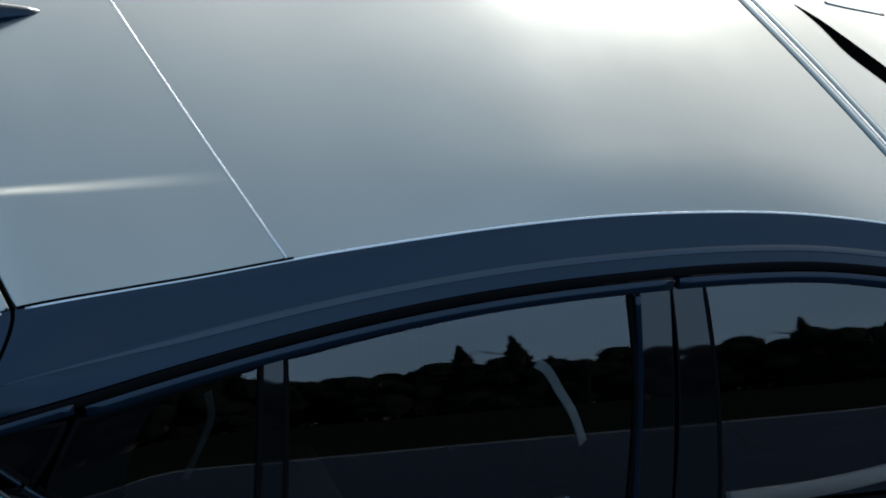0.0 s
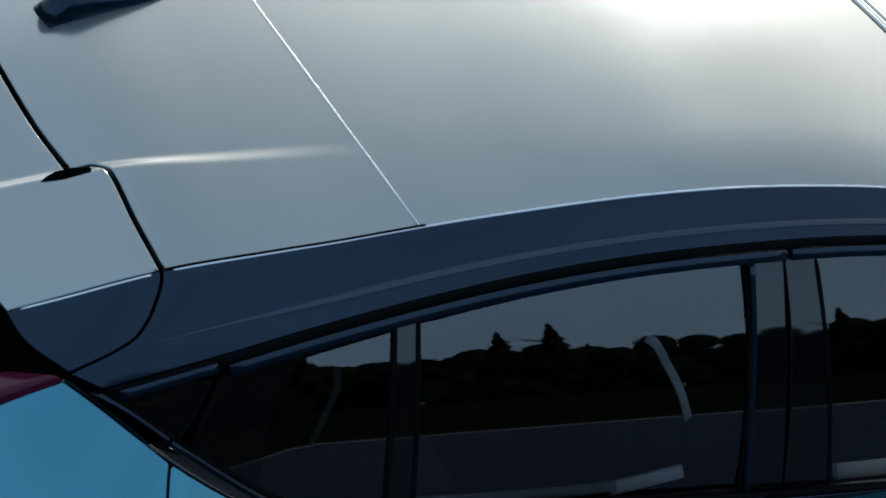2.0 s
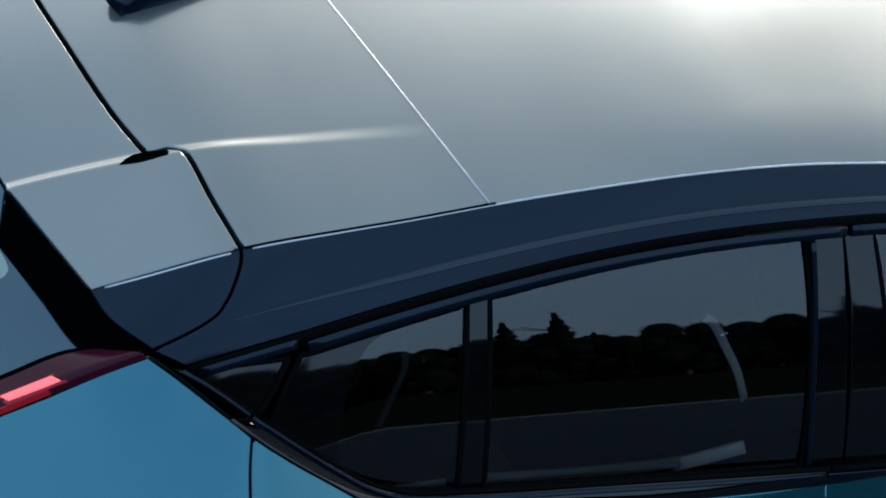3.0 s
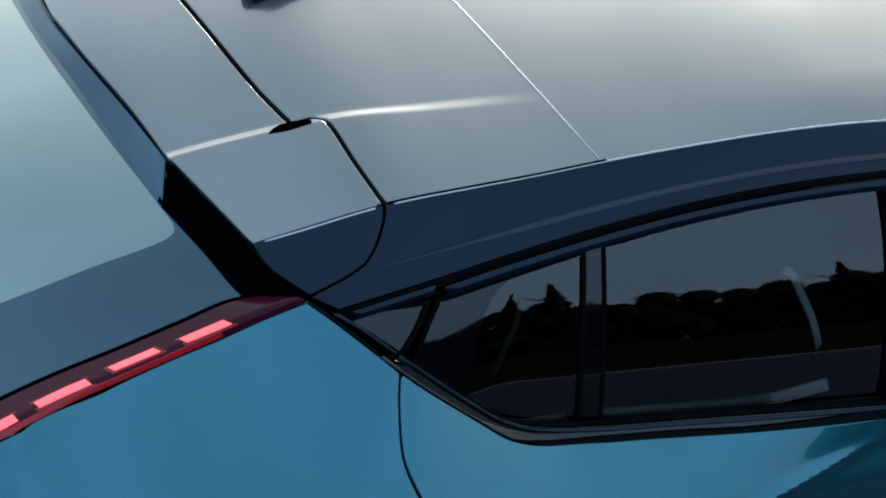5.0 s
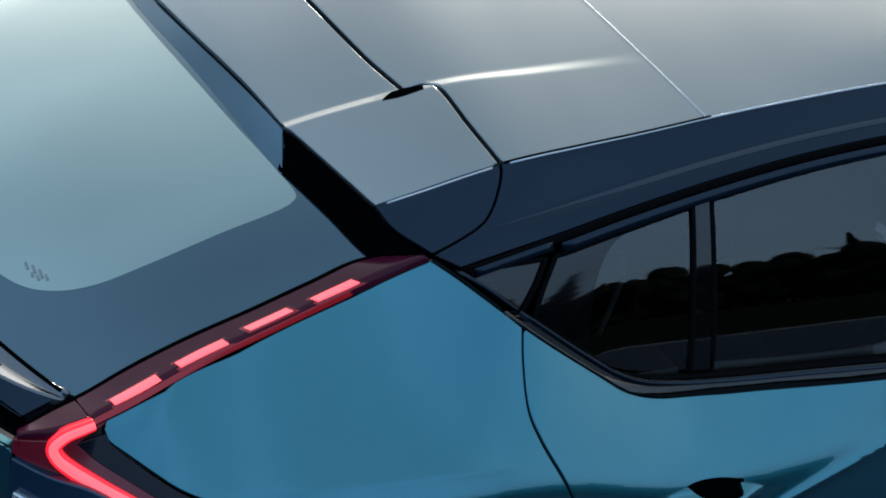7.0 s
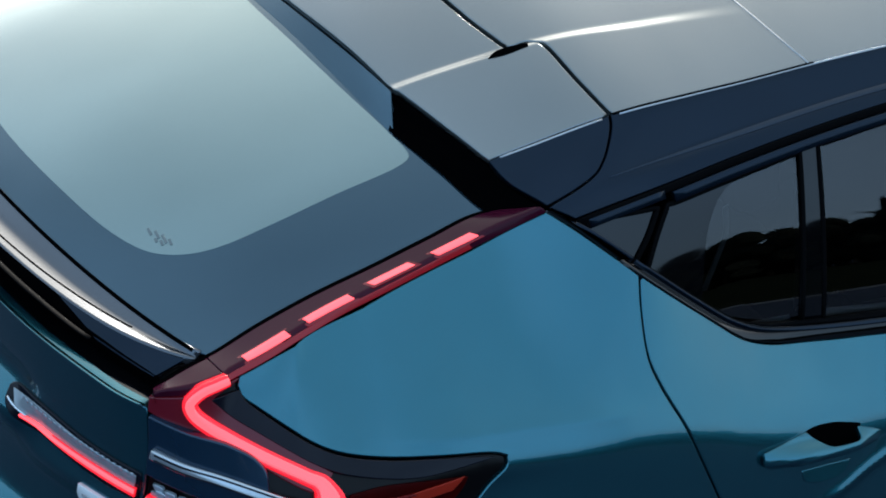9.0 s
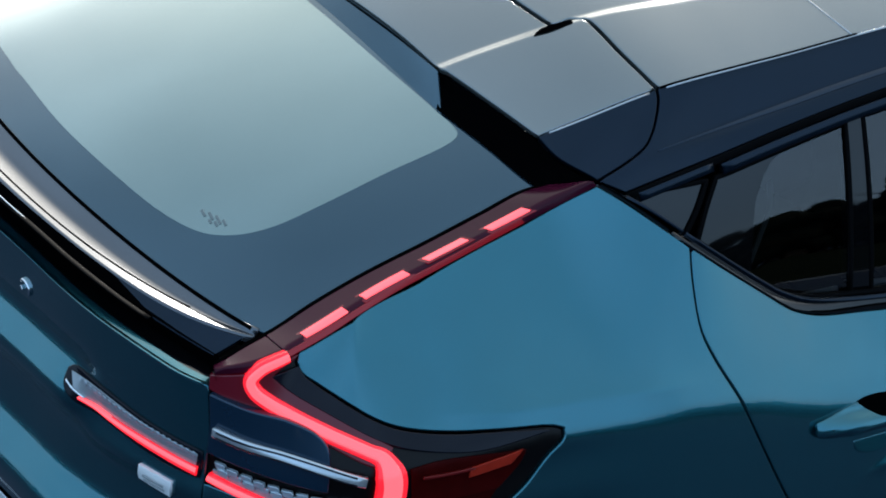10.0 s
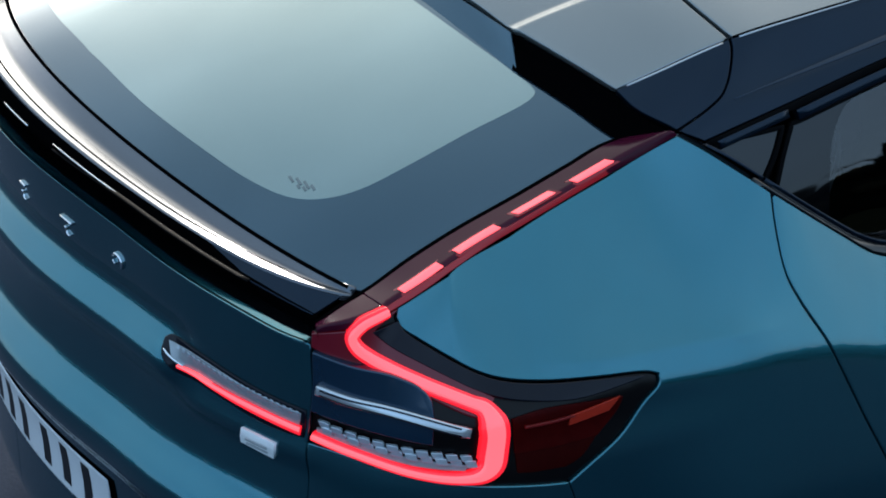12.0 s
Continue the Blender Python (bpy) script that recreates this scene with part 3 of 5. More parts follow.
side_frame = panel("side_frame", frame_out, FRAME, BLACK_PAINT, car, "glossy black roof side frame", both=True, size=.016, gap=.0042, thick=.015, rim=.003, aspect=(1, .17), extra=[(x, v * .17) for x in np.arange(.98, 2.7, .02) for v in np.arange(.60, .86, .018)], spare=.006)

# Thin strip laid on the crease as its painted highlight.
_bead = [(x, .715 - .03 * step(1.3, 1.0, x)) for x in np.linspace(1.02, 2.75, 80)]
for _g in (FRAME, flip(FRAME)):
    part("frame_crease_highlight", varied([_g(*q) for q in _bead], [normal(_g, *q) for q in _bead], [.002 + .009 * step(1.02, 1.35, x) for x, _ in _bead], .0011, .003), BEAD, car, "paler strip painted as the highlight on the side frame crease")
# Pale strips stand in for the highlight on the roof and ear edges.
trim("roof_edge_highlight", [(x, .028) for x in np.linspace(1.06, 2.7, 70)], FRAME, .0035, .0012, SEAM, car, "thin pale strip added as the highlight along the roof edge", both=True)
trim("ear_edge_highlight", [(x, .030) for x in np.linspace(.86, 1.03, 14)], FRAME, .0030, .0012, SEAM, spoiler, both=True)

# Rear window: dark border and clearer middle, one pane.
bottom_r = L((.133, Y0), (.151, -.126), (.185, -.286), (.224, -.418), (.267, -.529), (.316, -.620), (.339, -.649), n=5)
side_r = L((.339, -.649), (.486, -.633), (.624, -.616), (.768, -.603), (.86, -.594), n=6)
top_r = [(.86, y) for y in np.linspace(-.594, Y0, 8)]
g_half = bottom_r + side_r[1:] + top_r[1:]
rear_window = part("rear_window", patch_mesh("rear_window", outline(g_half, across(g_half[::-1])), GLASS, size=.03, gap=.003, thick=.006, rim=.0015), FRIT, car, "large sloping rear window with dark border")
c_half = L((.207, Y0), (.217, -.085), (.248, -.252), (.288, -.382), (.326, -.445), (.370, -.474), (.423, -.486), (.504, -.483), (.622, -.472), (.739, -.462), (.757, -.452), (.759, -.437), (.751, -.396), (.720, -.235), (.695, -.011), (.690, Y0), n=5)
panel("clear_area", outline(c_half, across(c_half[::-1])), lifted(GLASS, .0006), REAR_GLASS, rear_window, "grey-green tinted clear glass", size=.03, thick=.001, rim=.0003)

# Small maker's stamp on the glass, unreadable.
for _i, (_x, _y, _w) in enumerate(((.337, -.402, .014), (.345, -.412, .016), (.352, -.424, .018), (.346, -.433, .010), (.358, -.437, .012), (.340, -.425, .008))):
    panel("stamp_bar", outline(L((_x, _y), (_x, _y - _w), n=2), L((_x + .004, _y - _w), (_x + .004, _y), n=2)), lifted(GLASS, .0014), STAMP, rear_window, size=.02, thick=.0006, rim=.0002)

# ---- side windows ----
top_line = lambda a, b, d, n=30: [(x, dlo_top(x) - d) for x in np.linspace(a, b, n)]
sill = [(p[0], p[2]) for p in (sill_top(u) for u in np.linspace(0, 1, 90))]
sill_z = spline(sorted(sill)[::3], calm=True)
sill_line = lambda a, b, n=20: [(x, sill_z(x)) for x in np.linspace(a, b, n)]
glass_top = lambda x: dlo_top(x) - (.012 + .022 * step(.95, 1.15, x))
gt_line = lambda a, b, n=20: [(x, glass_top(x)) for x in np.linspace(a, b, n)]
twist = spline([(.9, .050), (1.05, .040), (1.15, .022), (1.26, .0), (1.5, .0), (3.2, .0)], calm=True)
GLASS_R = 1.30      # side glass is rolled to this radius from sill to roof


def PANE(x, z):
    d = z - 1.24
    return SIDE(x, z) + np.array([0, d * d / (2 * GLASS_R) + twist(x) * d, 0])


def window(name, poly, label):
    """A tinted side pane with a black seal round it."""
    for g in (PANE, flip(PANE)):
        w = part(name, patch_mesh(name, poly, g, size=.04, gap=.001, thick=.004, rim=.001), SIDE_GLASS, car, label)
        w.visible_shadow = False
        trim("seal", poly, lifted(g, .002), .008, .004, RUBBER, w, closed=True)


window("quarter_window", outline(gt_line(.972, 1.100), L((1.100, glass_top(1.100)), (1.078, 1.250), (1.052, 1.214)), sill_line(1.052, .972)), "small dark triangular quarter window")
window("rear_vent_window", outline(gt_line(1.118, 1.372), L((1.372, glass_top(1.372)), (1.369, 1.078)), sill_line(1.369, 1.072), L((1.072, sill_z(1.072)), (1.095, 1.25), (1.118, glass_top(1.118)))), "dark fixed pane of the rear door")
window("rear_door_window", outline(gt_line(1.408, 1.955), L((1.955, glass_top(1.955)), (1.972, 1.30), (1.985, sill_z(1.985))), sill_line(1.985, 1.412), L((1.412, sill_z(1.412)), (1.408, glass_top(1.408)))), "dark tinted rear door window")
window("front_door_window", outline(gt_line(2.086, 2.66), L((2.66, glass_top(2.66)), (3.10, 1.09)), sill_line(3.10, 2.158), L((2.158, sill_z(2.158)), (2.12, 1.27), (2.086, glass_top(2.086)))), "dark tinted front door window")
vent_border = outline(gt_line(1.120, 1.371), L((1.371, glass_top(1.371)), (1.371, 1.348), n=3), L((1.371, 1.348), (1.277, 1.329), (1.222, 1.303), (1.192, 1.255), (1.180, 1.20), (1.172, sill_z(1.172) + .002)), sill_line(1.172, 1.076), L((1.076, sill_z(1.076)), (1.097, 1.25), (1.120, glass_top(1.120))))
# Added black sheet over the whole quarter pane, to dull its sky reflection.
quarter_dimmer = outline(gt_line(.976, 1.098), L((1.098, glass_top(1.098)), (1.077, 1.250), (1.053, 1.217)), sill_line(1.053, .976))
panel("glass_border", quarter_dimmer, lifted(PANE, .0007), GLOSS_BLACK, car, "black sheet added to dim the quarter glass reflection", both=True, size=.02, thick=.0005, rim=.0002)
panel("glass_border", vent_border, lifted(PANE, .0007), GLOSS_BLACK, car, "black printed border of the fixed pane", both=True, size=.02, thick=.0005, rim=.0002)
panel("window_bar", outline(gt_line(1.374, 1.406, 3), L((1.406, glass_top(1.406)), (1.410, 1.074)), L((1.410, 1.074), (1.367, 1.074)), L((1.367, 1.074), (1.374, glass_top(1.374)))), lifted(PANE, .003), GLOSS_BLACK, car, both=True, size=.03, thick=.02, rim=.004)
for _a, _b, _c, _d in ((1.974, 2.024, 2.064, 1.99), (2.032, 2.084, 2.154, 2.072)):
    panel("pillar_cover", outline(L((_a, glass_top(_a) + .001), (_b, glass_top(_b) + .001), n=3), L((_b, glass_top(_b)), ((_b + _c) / 2 - .004, 1.27), (_c, sill_z(_c))), L((_c, sill_z(_c)), (_d, sill_z(_d)), n=3), L((_d, sill_z(_d)), ((_a + _d) / 2 + .002, 1.27), (_a, glass_top(_a)))), lifted(PANE, .004), GLOSS_BLACK, car, "gloss black door pillar cover", both=True, size=.02, thick=.02, rim=.003)
trim("pillar_seal", L((1.962, glass_top(1.96)), (1.978, 1.30), (1.99, sill_z(1.99))), lifted(SIDE, .001), .010, .005, BLACK_PAINT, car, both=True)
# Upper window frames: black gutter, painted band, black seal.
trim("drip_seal", top_line(.955, 3.15, .006, 80), SIDE, .013, .004, RUBBER, car, both=True)
trim("rear_door_frame", top_line(1.128, 2.022, .022, 40), SIDE, .019, .007, BLACK_PAINT, car, "thin black door window frame", both=True)
trim("front_door_frame", top_line(2.032, 3.13, .022, 40), SIDE, .019, .007, BLACK_PAINT, car, "thin black door window frame", both=True)
trim("quarter_frame", top_line(.975, 1.112, .013, 10), SIDE, .016, .005, BLACK_PAINT, car, both=True)
# Belt trim below the windows, in one piece on each door and on the quarter.
for _a, _b, _n in ((.0, .0585, "quarter_belt_trim"), (.0605, .508, "rear_belt_trim"), (.510, 1.0, "front_belt_trim")):
    panel(_n, outline(L((_a, 0), (_b, 0), n=30), L((_b, 0), (_b, 1), n=2), L((_b, 1), (_a, 1), n=30)), lifted(BELT, .003), GLOSS_BLACK, car, "gloss black window trim", both=True, size=.02, thick=.012, rim=.003, aspect=(2.3, .045))
    trim("trim_rib", L((_a, .62), (_b, .62), n=40), lifted(BELT, .004), .008, .004, BLACK_PAINT, bpy.data.objects[_n], both=True)
    trim("trim_seal", L((_a, 1.0), (_b, 1.0), n=40), lifted(BELT, .002), .010, .006, RUBBER, bpy.data.objects[_n], both=True)

# ---- painted body ----
door_rear = L((1.583, 1.225), (1.576, 1.179), (1.575, 1.110), (1.590, 1.070), (1.603, 1.046), (1.623, 1.012), (1.654, .948), (1.696, .863), (1.76, .74), (1.80, .62), (1.80, .42), n=5)


def arch(cx, r=.40, cz=.36, a=0, b=180, n=24):
    """Wheel arch as seen on the flank."""
    return [(s_at(cx) + r * math.cos(radians(t)), cz + r * math.sin(radians(t))) for t in np.linspace(a, b, n)]


lamp_low = L((1.297, 1.030), (1.296, 1.018), (1.270, .995), (1.228, .956), (1.175, .925), (1.131, .898))
lamp_up = L((.846, 1.158), (.857, 1.143), (.885, 1.128), (.932, 1.107), (.988, 1.086), (1.037, 1.069), (1.097, 1.056), (1.192, 1.046), (1.280, 1.036), (1.297, 1.030), n=4)
strip_edge = [(1.449, 1.314), (1.316, 1.272), (1.16, 1.234), (1.075, 1.214), (.979, 1.198), (.90, 1.185), (.846, 1.172)]
quarter = outline(L(*strip_edge, n=4), lamp_up, lamp_low, L((1.131, .898), (1.150, .84), (1.16, .74), (1.10, .66)), [q for q in arch(.87, a=175, b=10) if q[0] < 1.79][:20], door_rear[::-1][6:], L((1.583, 1.225), (1.489, 1.291), (1.454, 1.312)))
fine_q = [(s, z) for s in np.arange(1.0, 1.60, .012) for z in np.arange(.985, 1.085, .006)]
fine_d = [(s, z) for s in np.arange(1.60, 2.55, .012) for z in np.arange(.925, 1.03, .006)] + [(s, door_line(s) + d) for s in np.arange(1.87, 2.40, .012) for d in (-.020, -.014, -.009, -.005, -.002, .002, .005, .009, .014, .020) if door_line(s) + d < .92]
fine_q += [(s, crease(s) + d) for s in np.arange(1.09, 1.60, .012) for d in (-.0045, -.0015, .0015, .0045)]
fine_d += [(s, z) for s in np.arange(1.60, 1.80, .012) for z in np.arange(1.03, 1.10, .006)]
panel("quarter_panel", quarter, BODY, BLUE, car, "metallic blue rear quarter panel", both=True, size=.016, gap=.0040, thick=.02, rim=.003, extra=fine_q, spare=.008)
s_b = s_at(2.035)
belt_edge = [(1.586, 1.224), (1.726, 1.126), (1.785, 1.087), (1.844, 1.066), (1.95, 1.053), (2.065, 1.046), (2.293, 1.036), (2.504, 1.027)]
rear_door_out = outline(L(*belt_edge, (s_b, 1.024), n=5), L((s_b, 1.024), (s_b + .01, .8), (s_b - .03, .36)), L((s_b - .03, .36), (1.80, .36)), door_rear[::-1])
panel("rear_door", rear_door_out, BODY, BLUE, car, "metallic blue rear door", both=True, size=.016, gap=.0042, thick=.02, rim=.003, extra=fine_d, spare=.008)
rear_door = bpy.data.objects["rear_door"]
front_door_out = outline(L((s_b, 1.024), (3.0, 1.01), (3.72, .99)), L((3.72, .99), (3.78, .7), (3.66, .36)), L((3.66, .36), (s_b - .03, .36)), L((s_b - .03, .36), (s_b + .01, .8), (s_b, 1.024)))
panel("front_door", front_door_out, BODY, BLUE, car, "metallic blue front door", both=True, size=.05, gap=.0025, thick=.02, rim=.003)
fender = outline(L((3.72, .99), (4.2, .95), (4.75, .86)), L((4.75, .86), (4.8, .6)), L((4.8, .6), (4.60, .55)), arch(3.57, a=0, b=180)[2:], L((3.70, .36), (3.66, .36)), L((3.66, .36), (3.78, .7), (3.72, .99)))
panel("front_fender", fender, BODY, BLUE, car, both=True, size=.05, gap=.0025, thick=.02, rim=.003)
panel("front_bumper", outline(L((4.80, .25), (END, .25)), L((END, .25), (END, .84)), L((END, .84), (5.0, .83), (4.75, .86)), L((4.75, .86), (4.80, .25))), BODY, BLUE, car, both=True, size=.06, thick=.02)
panel("sill_cladding", outline(L((1.70, .22), (3.75, .22)), L((3.75, .22), (3.70, .355)), L((3.70, .355), (1.74, .355)), L((1.74, .355), (1.70, .22))), BODY, RUBBER, car, both=True, size=.06, thick=.02)

# Tailgate skin and bumper.
top_edge = [(-Y0, 1.180), (.127, 1.178), (.294, 1.170), (.454, 1.160), (.578, 1.150), (.634, 1.143), (.727, 1.130)]
hg = [(.727, 1.128), (.733, 1.052), (.730, 1.010), (.728, .951), (.733, .875), (.70, .70), (.62, .60)]
gate_half = L(*top_edge, n=5) + L(*hg, n=5)[1:] + L((.62, .60), (.3, .56), (-Y0, .56))[1:]
tailgate = part("tailgate", patch_mesh("tailgate", outline(gate_half, [(-2 * Y0 - s, z) for s, z in gate_half[::-1]]), BODY, size=.013, gap=.0032, thick=.02, rim=.003), BLUE, car, "metallic blue tailgate")
panel("rear_bumper", outline(L((-Y0, .25), (1.10, .25), n=12), L((1.10, .25), (1.08, .50), (1.10, .66)), L((1.10, .66), (1.16, .74), (1.150, .84), (1.131, .898)), L((1.131, .898), (1.088, .905), (1.015, .922), (.949, .937), (.869, .955), (.783, .965), (.729, .966)), L((.729, .966), (.733, .875), (.70, .70), (.62, .60)), L((.62, .60), (.3, .56), (-Y0, .56))), BODY, BLUE, car, "blue rear bumper", both=True, size=.025, gap=.0022, thick=.02, rim=.003)

# Black recess and kicked-up lip under the rear window.
gb = spline([(y, x) for x, y in ((.133, Y0), (.151, -.126), (.185, -.286), (.224, -.418), (.267, -.529), (.316, -.620), (.328, -.641))][::-1])
_K = lifted(BODY, -.035)
crest = run([_K(*q) for q in ((-Y0, 1.247), (.080, 1.241), (.248, 1.230))] + [(.147, -.376, 1.2145), (.192, -.492, 1.201), (.2445, -.5746, 1.1835), GLASS(.322, -.641)])
foot_rows = ((-Y0, 1.225, 0), (.13, 1.222, 0), (.30, 1.216, .08), (.45, 1.213, .42), (.570, 1.210, .72), (.626, 1.200, .90), (.678, 1.190, 1.0), (.733, 1.172, .85))
foot = run([lifted(BODY, -.012)(c, z) + k * np.array([.0190, .0470, -.0310]) for c, z, k in foot_rows])
heel = run([GLASS(gb(y), y) + np.array([0, 0, .004]) for y in np.linspace(Y0, -.641, 9)])
rim_in = run([lifted(BODY, -.05)(s, z - .004) for s, z in top_edge])
rim_out = run([lifted(BODY, -.006)(s, z - .006) for s, z in top_edge])


def both_ways(c):
    """A curve from the middle outwards, carried over to the other side."""
    return lambda u: c(u) if u >= 0 else c(-u) * np.array([1, -1, 1]) + np.array([0, 2 * Y0, 0])


# Section of the lip: on with the slope of the glass, dipping a little, then kicked up to the crest.
def LIP(u, v):
    p, q = both_ways(heel)(u), both_ways(crest)(u)
    r = p + (q - p) * v
    g = lambda c: GLASS(c[0], c[1])[2] + .004
    h, climb = q[2] - g(q), .60 * math.dist(p[:2], q[:2])
    dip = soft(.58 * climb - h, .0006)
    vm = min(max(1 - (h + dip) / climb, .08), .42)
    bend = (h + dip) / (1 - vm) + dip / vm
    r[2] = g(r) + (p[2] - g(p)) * (1 - v) - dip * v / vm + bend * (soft(v - vm, .05) - soft(-vm, .05))
    return r


def eased(c, deg=5):
    """The same curve with its small waves taken out; its ends stay."""
    t = np.linspace(0, 1, 60)
    q = np.array([c(u) for u in t])
    w = np.where((t == 0) | (t == 1), 40., 1.)
    k = [np.polyfit(t ** 2, q[:, 0], deg - 2, w=w), np.polyfit(t, q[:, 1], deg, w=w), np.polyfit(t ** 2, q[:, 2], deg - 2, w=w)]
    return lambda u: np.array([np.polyval(k[0], u * u), np.polyval(k[1], u), np.polyval(k[2], u * u)])


heel, crest, foot = eased(heel), eased(crest), eased(foot)
band = lambda a, b, c=1.0: outline(L((-c, a), (c, a), n=80), L((c, a), (c, b), n=2), L((c, b), (-c, b), n=80))
lip = part("tail_lip", patch_mesh("tail_lip", band(.02, 1), LIP, size=.009, thick=.012, rim=.004, aspect=(.75, .09)), LIP_PAINT, car, "upswept glossy black tail lip")
trim("lip_seal", [(u, .012) for u in np.linspace(-.99, .99, 90)], LIP, .006, .0020, VOID, lip, "thin black seal along the glass")
FACE = RULED(both_ways(crest), both_ways(foot))
# Middle of the face is coloured black for the recess shadow; ends keep their paint.
part("lip_face", patch_mesh("lip_face", outline(L((-.70, .08), (.70, .08), n=70), L((.70, .08), (.86, 1), n=4), L((.86, 1), (-.86, 1), n=80), L((-.86, 1), (-.70, .08), n=4)), FACE, size=.02, thick=.01, rim=.002, aspect=(.75, .04)), VOID, lip, "face under the lip, blackened for the shadow of the recess")
for _k in (1, -1):
    part("lip_end", patch_mesh("lip_end", outline(L((_k * .708, .08), (_k * .995, .08), n=14), L((_k * .995, .08), (_k * .995, 1), n=3), L((_k * .995, 1), (_k * .868, 1), n=6), L((_k * .868, 1), (_k * .708, .08), n=4)), FACE, size=.02, thick=.01, rim=.002, aspect=(.75, .04)), BLACK_PAINT, lip, "dark blue-black end of the lip")
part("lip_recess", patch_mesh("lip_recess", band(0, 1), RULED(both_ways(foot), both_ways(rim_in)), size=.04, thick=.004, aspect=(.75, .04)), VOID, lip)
part("lip_ledge", patch_mesh("lip_ledge", band(0, 1), RULED(both_ways(rim_in), both_ways(rim_out)), size=.04, thick=.004, aspect=(.75, .04)), GLOSS_BLACK, lip)

# Dark groove that leaves the glass side at the corner and runs out along the crest.
groove_v = spline([(0, .84), (.35, .84), (.50, .83), (.62, .79), (.74, .69), (.84, .58), (.88, .52)], calm=True)
trim("lip_groove", [(u, groove_v(abs(u))) for u in np.linspace(-.87, .87, 120)], LIP, .0035, .0006, VOID, lip, "thin dark groove along the lip")
# Bright bars drawn for the glints in the black recess.
for _a, _b in (((.035, .90), (.165, .90)), ((.27, .76), (.53, .93))):
    trim("lip_glint", L(_a, _b, n=8), lifted(FACE, .004), .0022, .0014, CHROME, lip, "thin bright bar drawn for a glint")
trim("lip_line", L((.10, 1.224), (.301, 1.219), (.455, 1.213), (.612, 1.197), n=8), lifted(BODY, -.009), .0022, .0015, RUBBER, lip)
trim("gate_edge", L((-.13, 1.1795), (.127, 1.178), (.294, 1.170), (.454, 1.160), (.578, 1.150), (.634, 1.143), (.72, 1.131), n=8), lifted(BODY, .0002), .0022, .0010, BLUE, tailgate)

# ---- tail lamps ----
def BLADE(s, z):
    h = .003 + .50 * lean(s) * soft(z - fold(s), fold_w(s))
    return BODY(s, z) + normal(BODY, s, z) * h


def tail_lamp(k):
    g = (lambda f: f) if k == 1 else flip
    strip = part("tail_lamp_strip", patch_mesh("tail_lamp_strip", outline(L((.004, 0), (.838, 0), n=40), L((.838, 0), (.848, 1), n=4), L((.848, 1), (.03, 1), n=40), L((.03, 1), (.012, .5), (.004, .1))), g(lifted(STRIP, .002)), size=.012, gap=.0008, thick=.02, rim=.002, aspect=(.68, .06)), RED_LENS, car, "dark red lamp strip with glowing segments")
    for a, b, v in ((.168, .272, .29), (.334, .439, .36), (.501, .617, .29), (.672, .781, .27)):
        part("segment_halo", patch_mesh("segment_halo", outline(L((a - .012, v - .17), (b + .008, v - .15), n=4), L((b + .014, v + .17), (a - .006, v + .16), n=4)), g(lifted(STRIP, .0026)), size=.02, thick=.002, rim=.001, aspect=(.68, .06)), HALO, strip)
        part("light_segment", patch_mesh("light_segment", outline(L((a, v - .1), (b, v - .08), n=4), L((b + .004, v + .11), (a + .002, v + .1), n=4)), g(lifted(STRIP, .0035)), size=.02, thick=.003, rim=.001, aspect=(.68, .06)), DASH, strip, "glowing pink light segment")
    part("lower_glow", patch_mesh("lower_glow", outline(L((.20, .015), (.836, .015), n=30), L((.836, .015), (.836, .12), n=2), L((.836, .12), (.20, .12), n=30)), g(lifted(STRIP, .0028)), size=.02, thick=.002, rim=.0008, aspect=(.68, .06)), LOWER_GLOW, strip, "deep red lower edge with painted light spill")
    trim("strip_seal", L((.01, 1.04), (1.0, 1.04), n=50), g(lifted(STRIP, .001)), .008, .002, VOID, strip)
    lamp = part("tail_lamp", patch_mesh("tail_lamp", outline(lamp_up, lamp_low, L((1.131, .898), (1.088, .905), (1.015, .922), (.949, .937), (.869, .955), (.783, .965), (.729, .966)), L((.729, .966), (.733, 1.052), (.729, 1.148)), L((.729, 1.148), (.80, 1.157), (.846, 1.170))), g(lifted(BODY, -.006)), size=.02, gap=.002, thick=.03, rim=.003), LAMP_BLACK, car, "large dark tail lamp with a glowing red bracket")
    part("lamp_crown", patch_mesh("lamp_crown", outline(L((.842, 0), (.997, 0), n=10), L((.997, 0), (.997, 1), n=3), L((.997, 1), (.852, 1), n=10)), g(lifted(STRIP, .0015)), size=.012, gap=.0008, thick=.02, rim=.002, aspect=(.68, .06)), RED_LENS, lamp, "dark red upper lens")
    # smoked cover above and beside the bracket
    part("lamp_cover", patch_mesh("lamp_cover", outline(L((.850, 1.152), (.862, 1.139), (.932, 1.104), (.988, 1.083), (1.037, 1.066), (1.097, 1.053), (1.192, 1.043), (1.276, 1.033)), L((1.276, 1.033), (1.15, 1.028), (1.05, 1.045), (.98, 1.068), (.90, 1.098), (.84, 1.125), (.812, 1.146))), g(lifted(BODY, .001)), size=.012, thick=.01, rim=.002), SMOKE, lamp)
    part("red_lens", patch_mesh("red_lens", outline(L((.729, 1.146), (.80, 1.155), (.846, 1.168)), L((.846, 1.168), (.812, 1.146), (.84, 1.125), (.90, 1.098), (.98, 1.068), (1.02, 1.05)), L((1.0, 1.03), (.98, 1.035), (.897, 1.066), (.861, 1.082), (.774, 1.108), (.729, 1.126))), g(lifted(BODY, .0)), size=.014, thick=.01, rim=.002), LENS_GLOW, lamp)
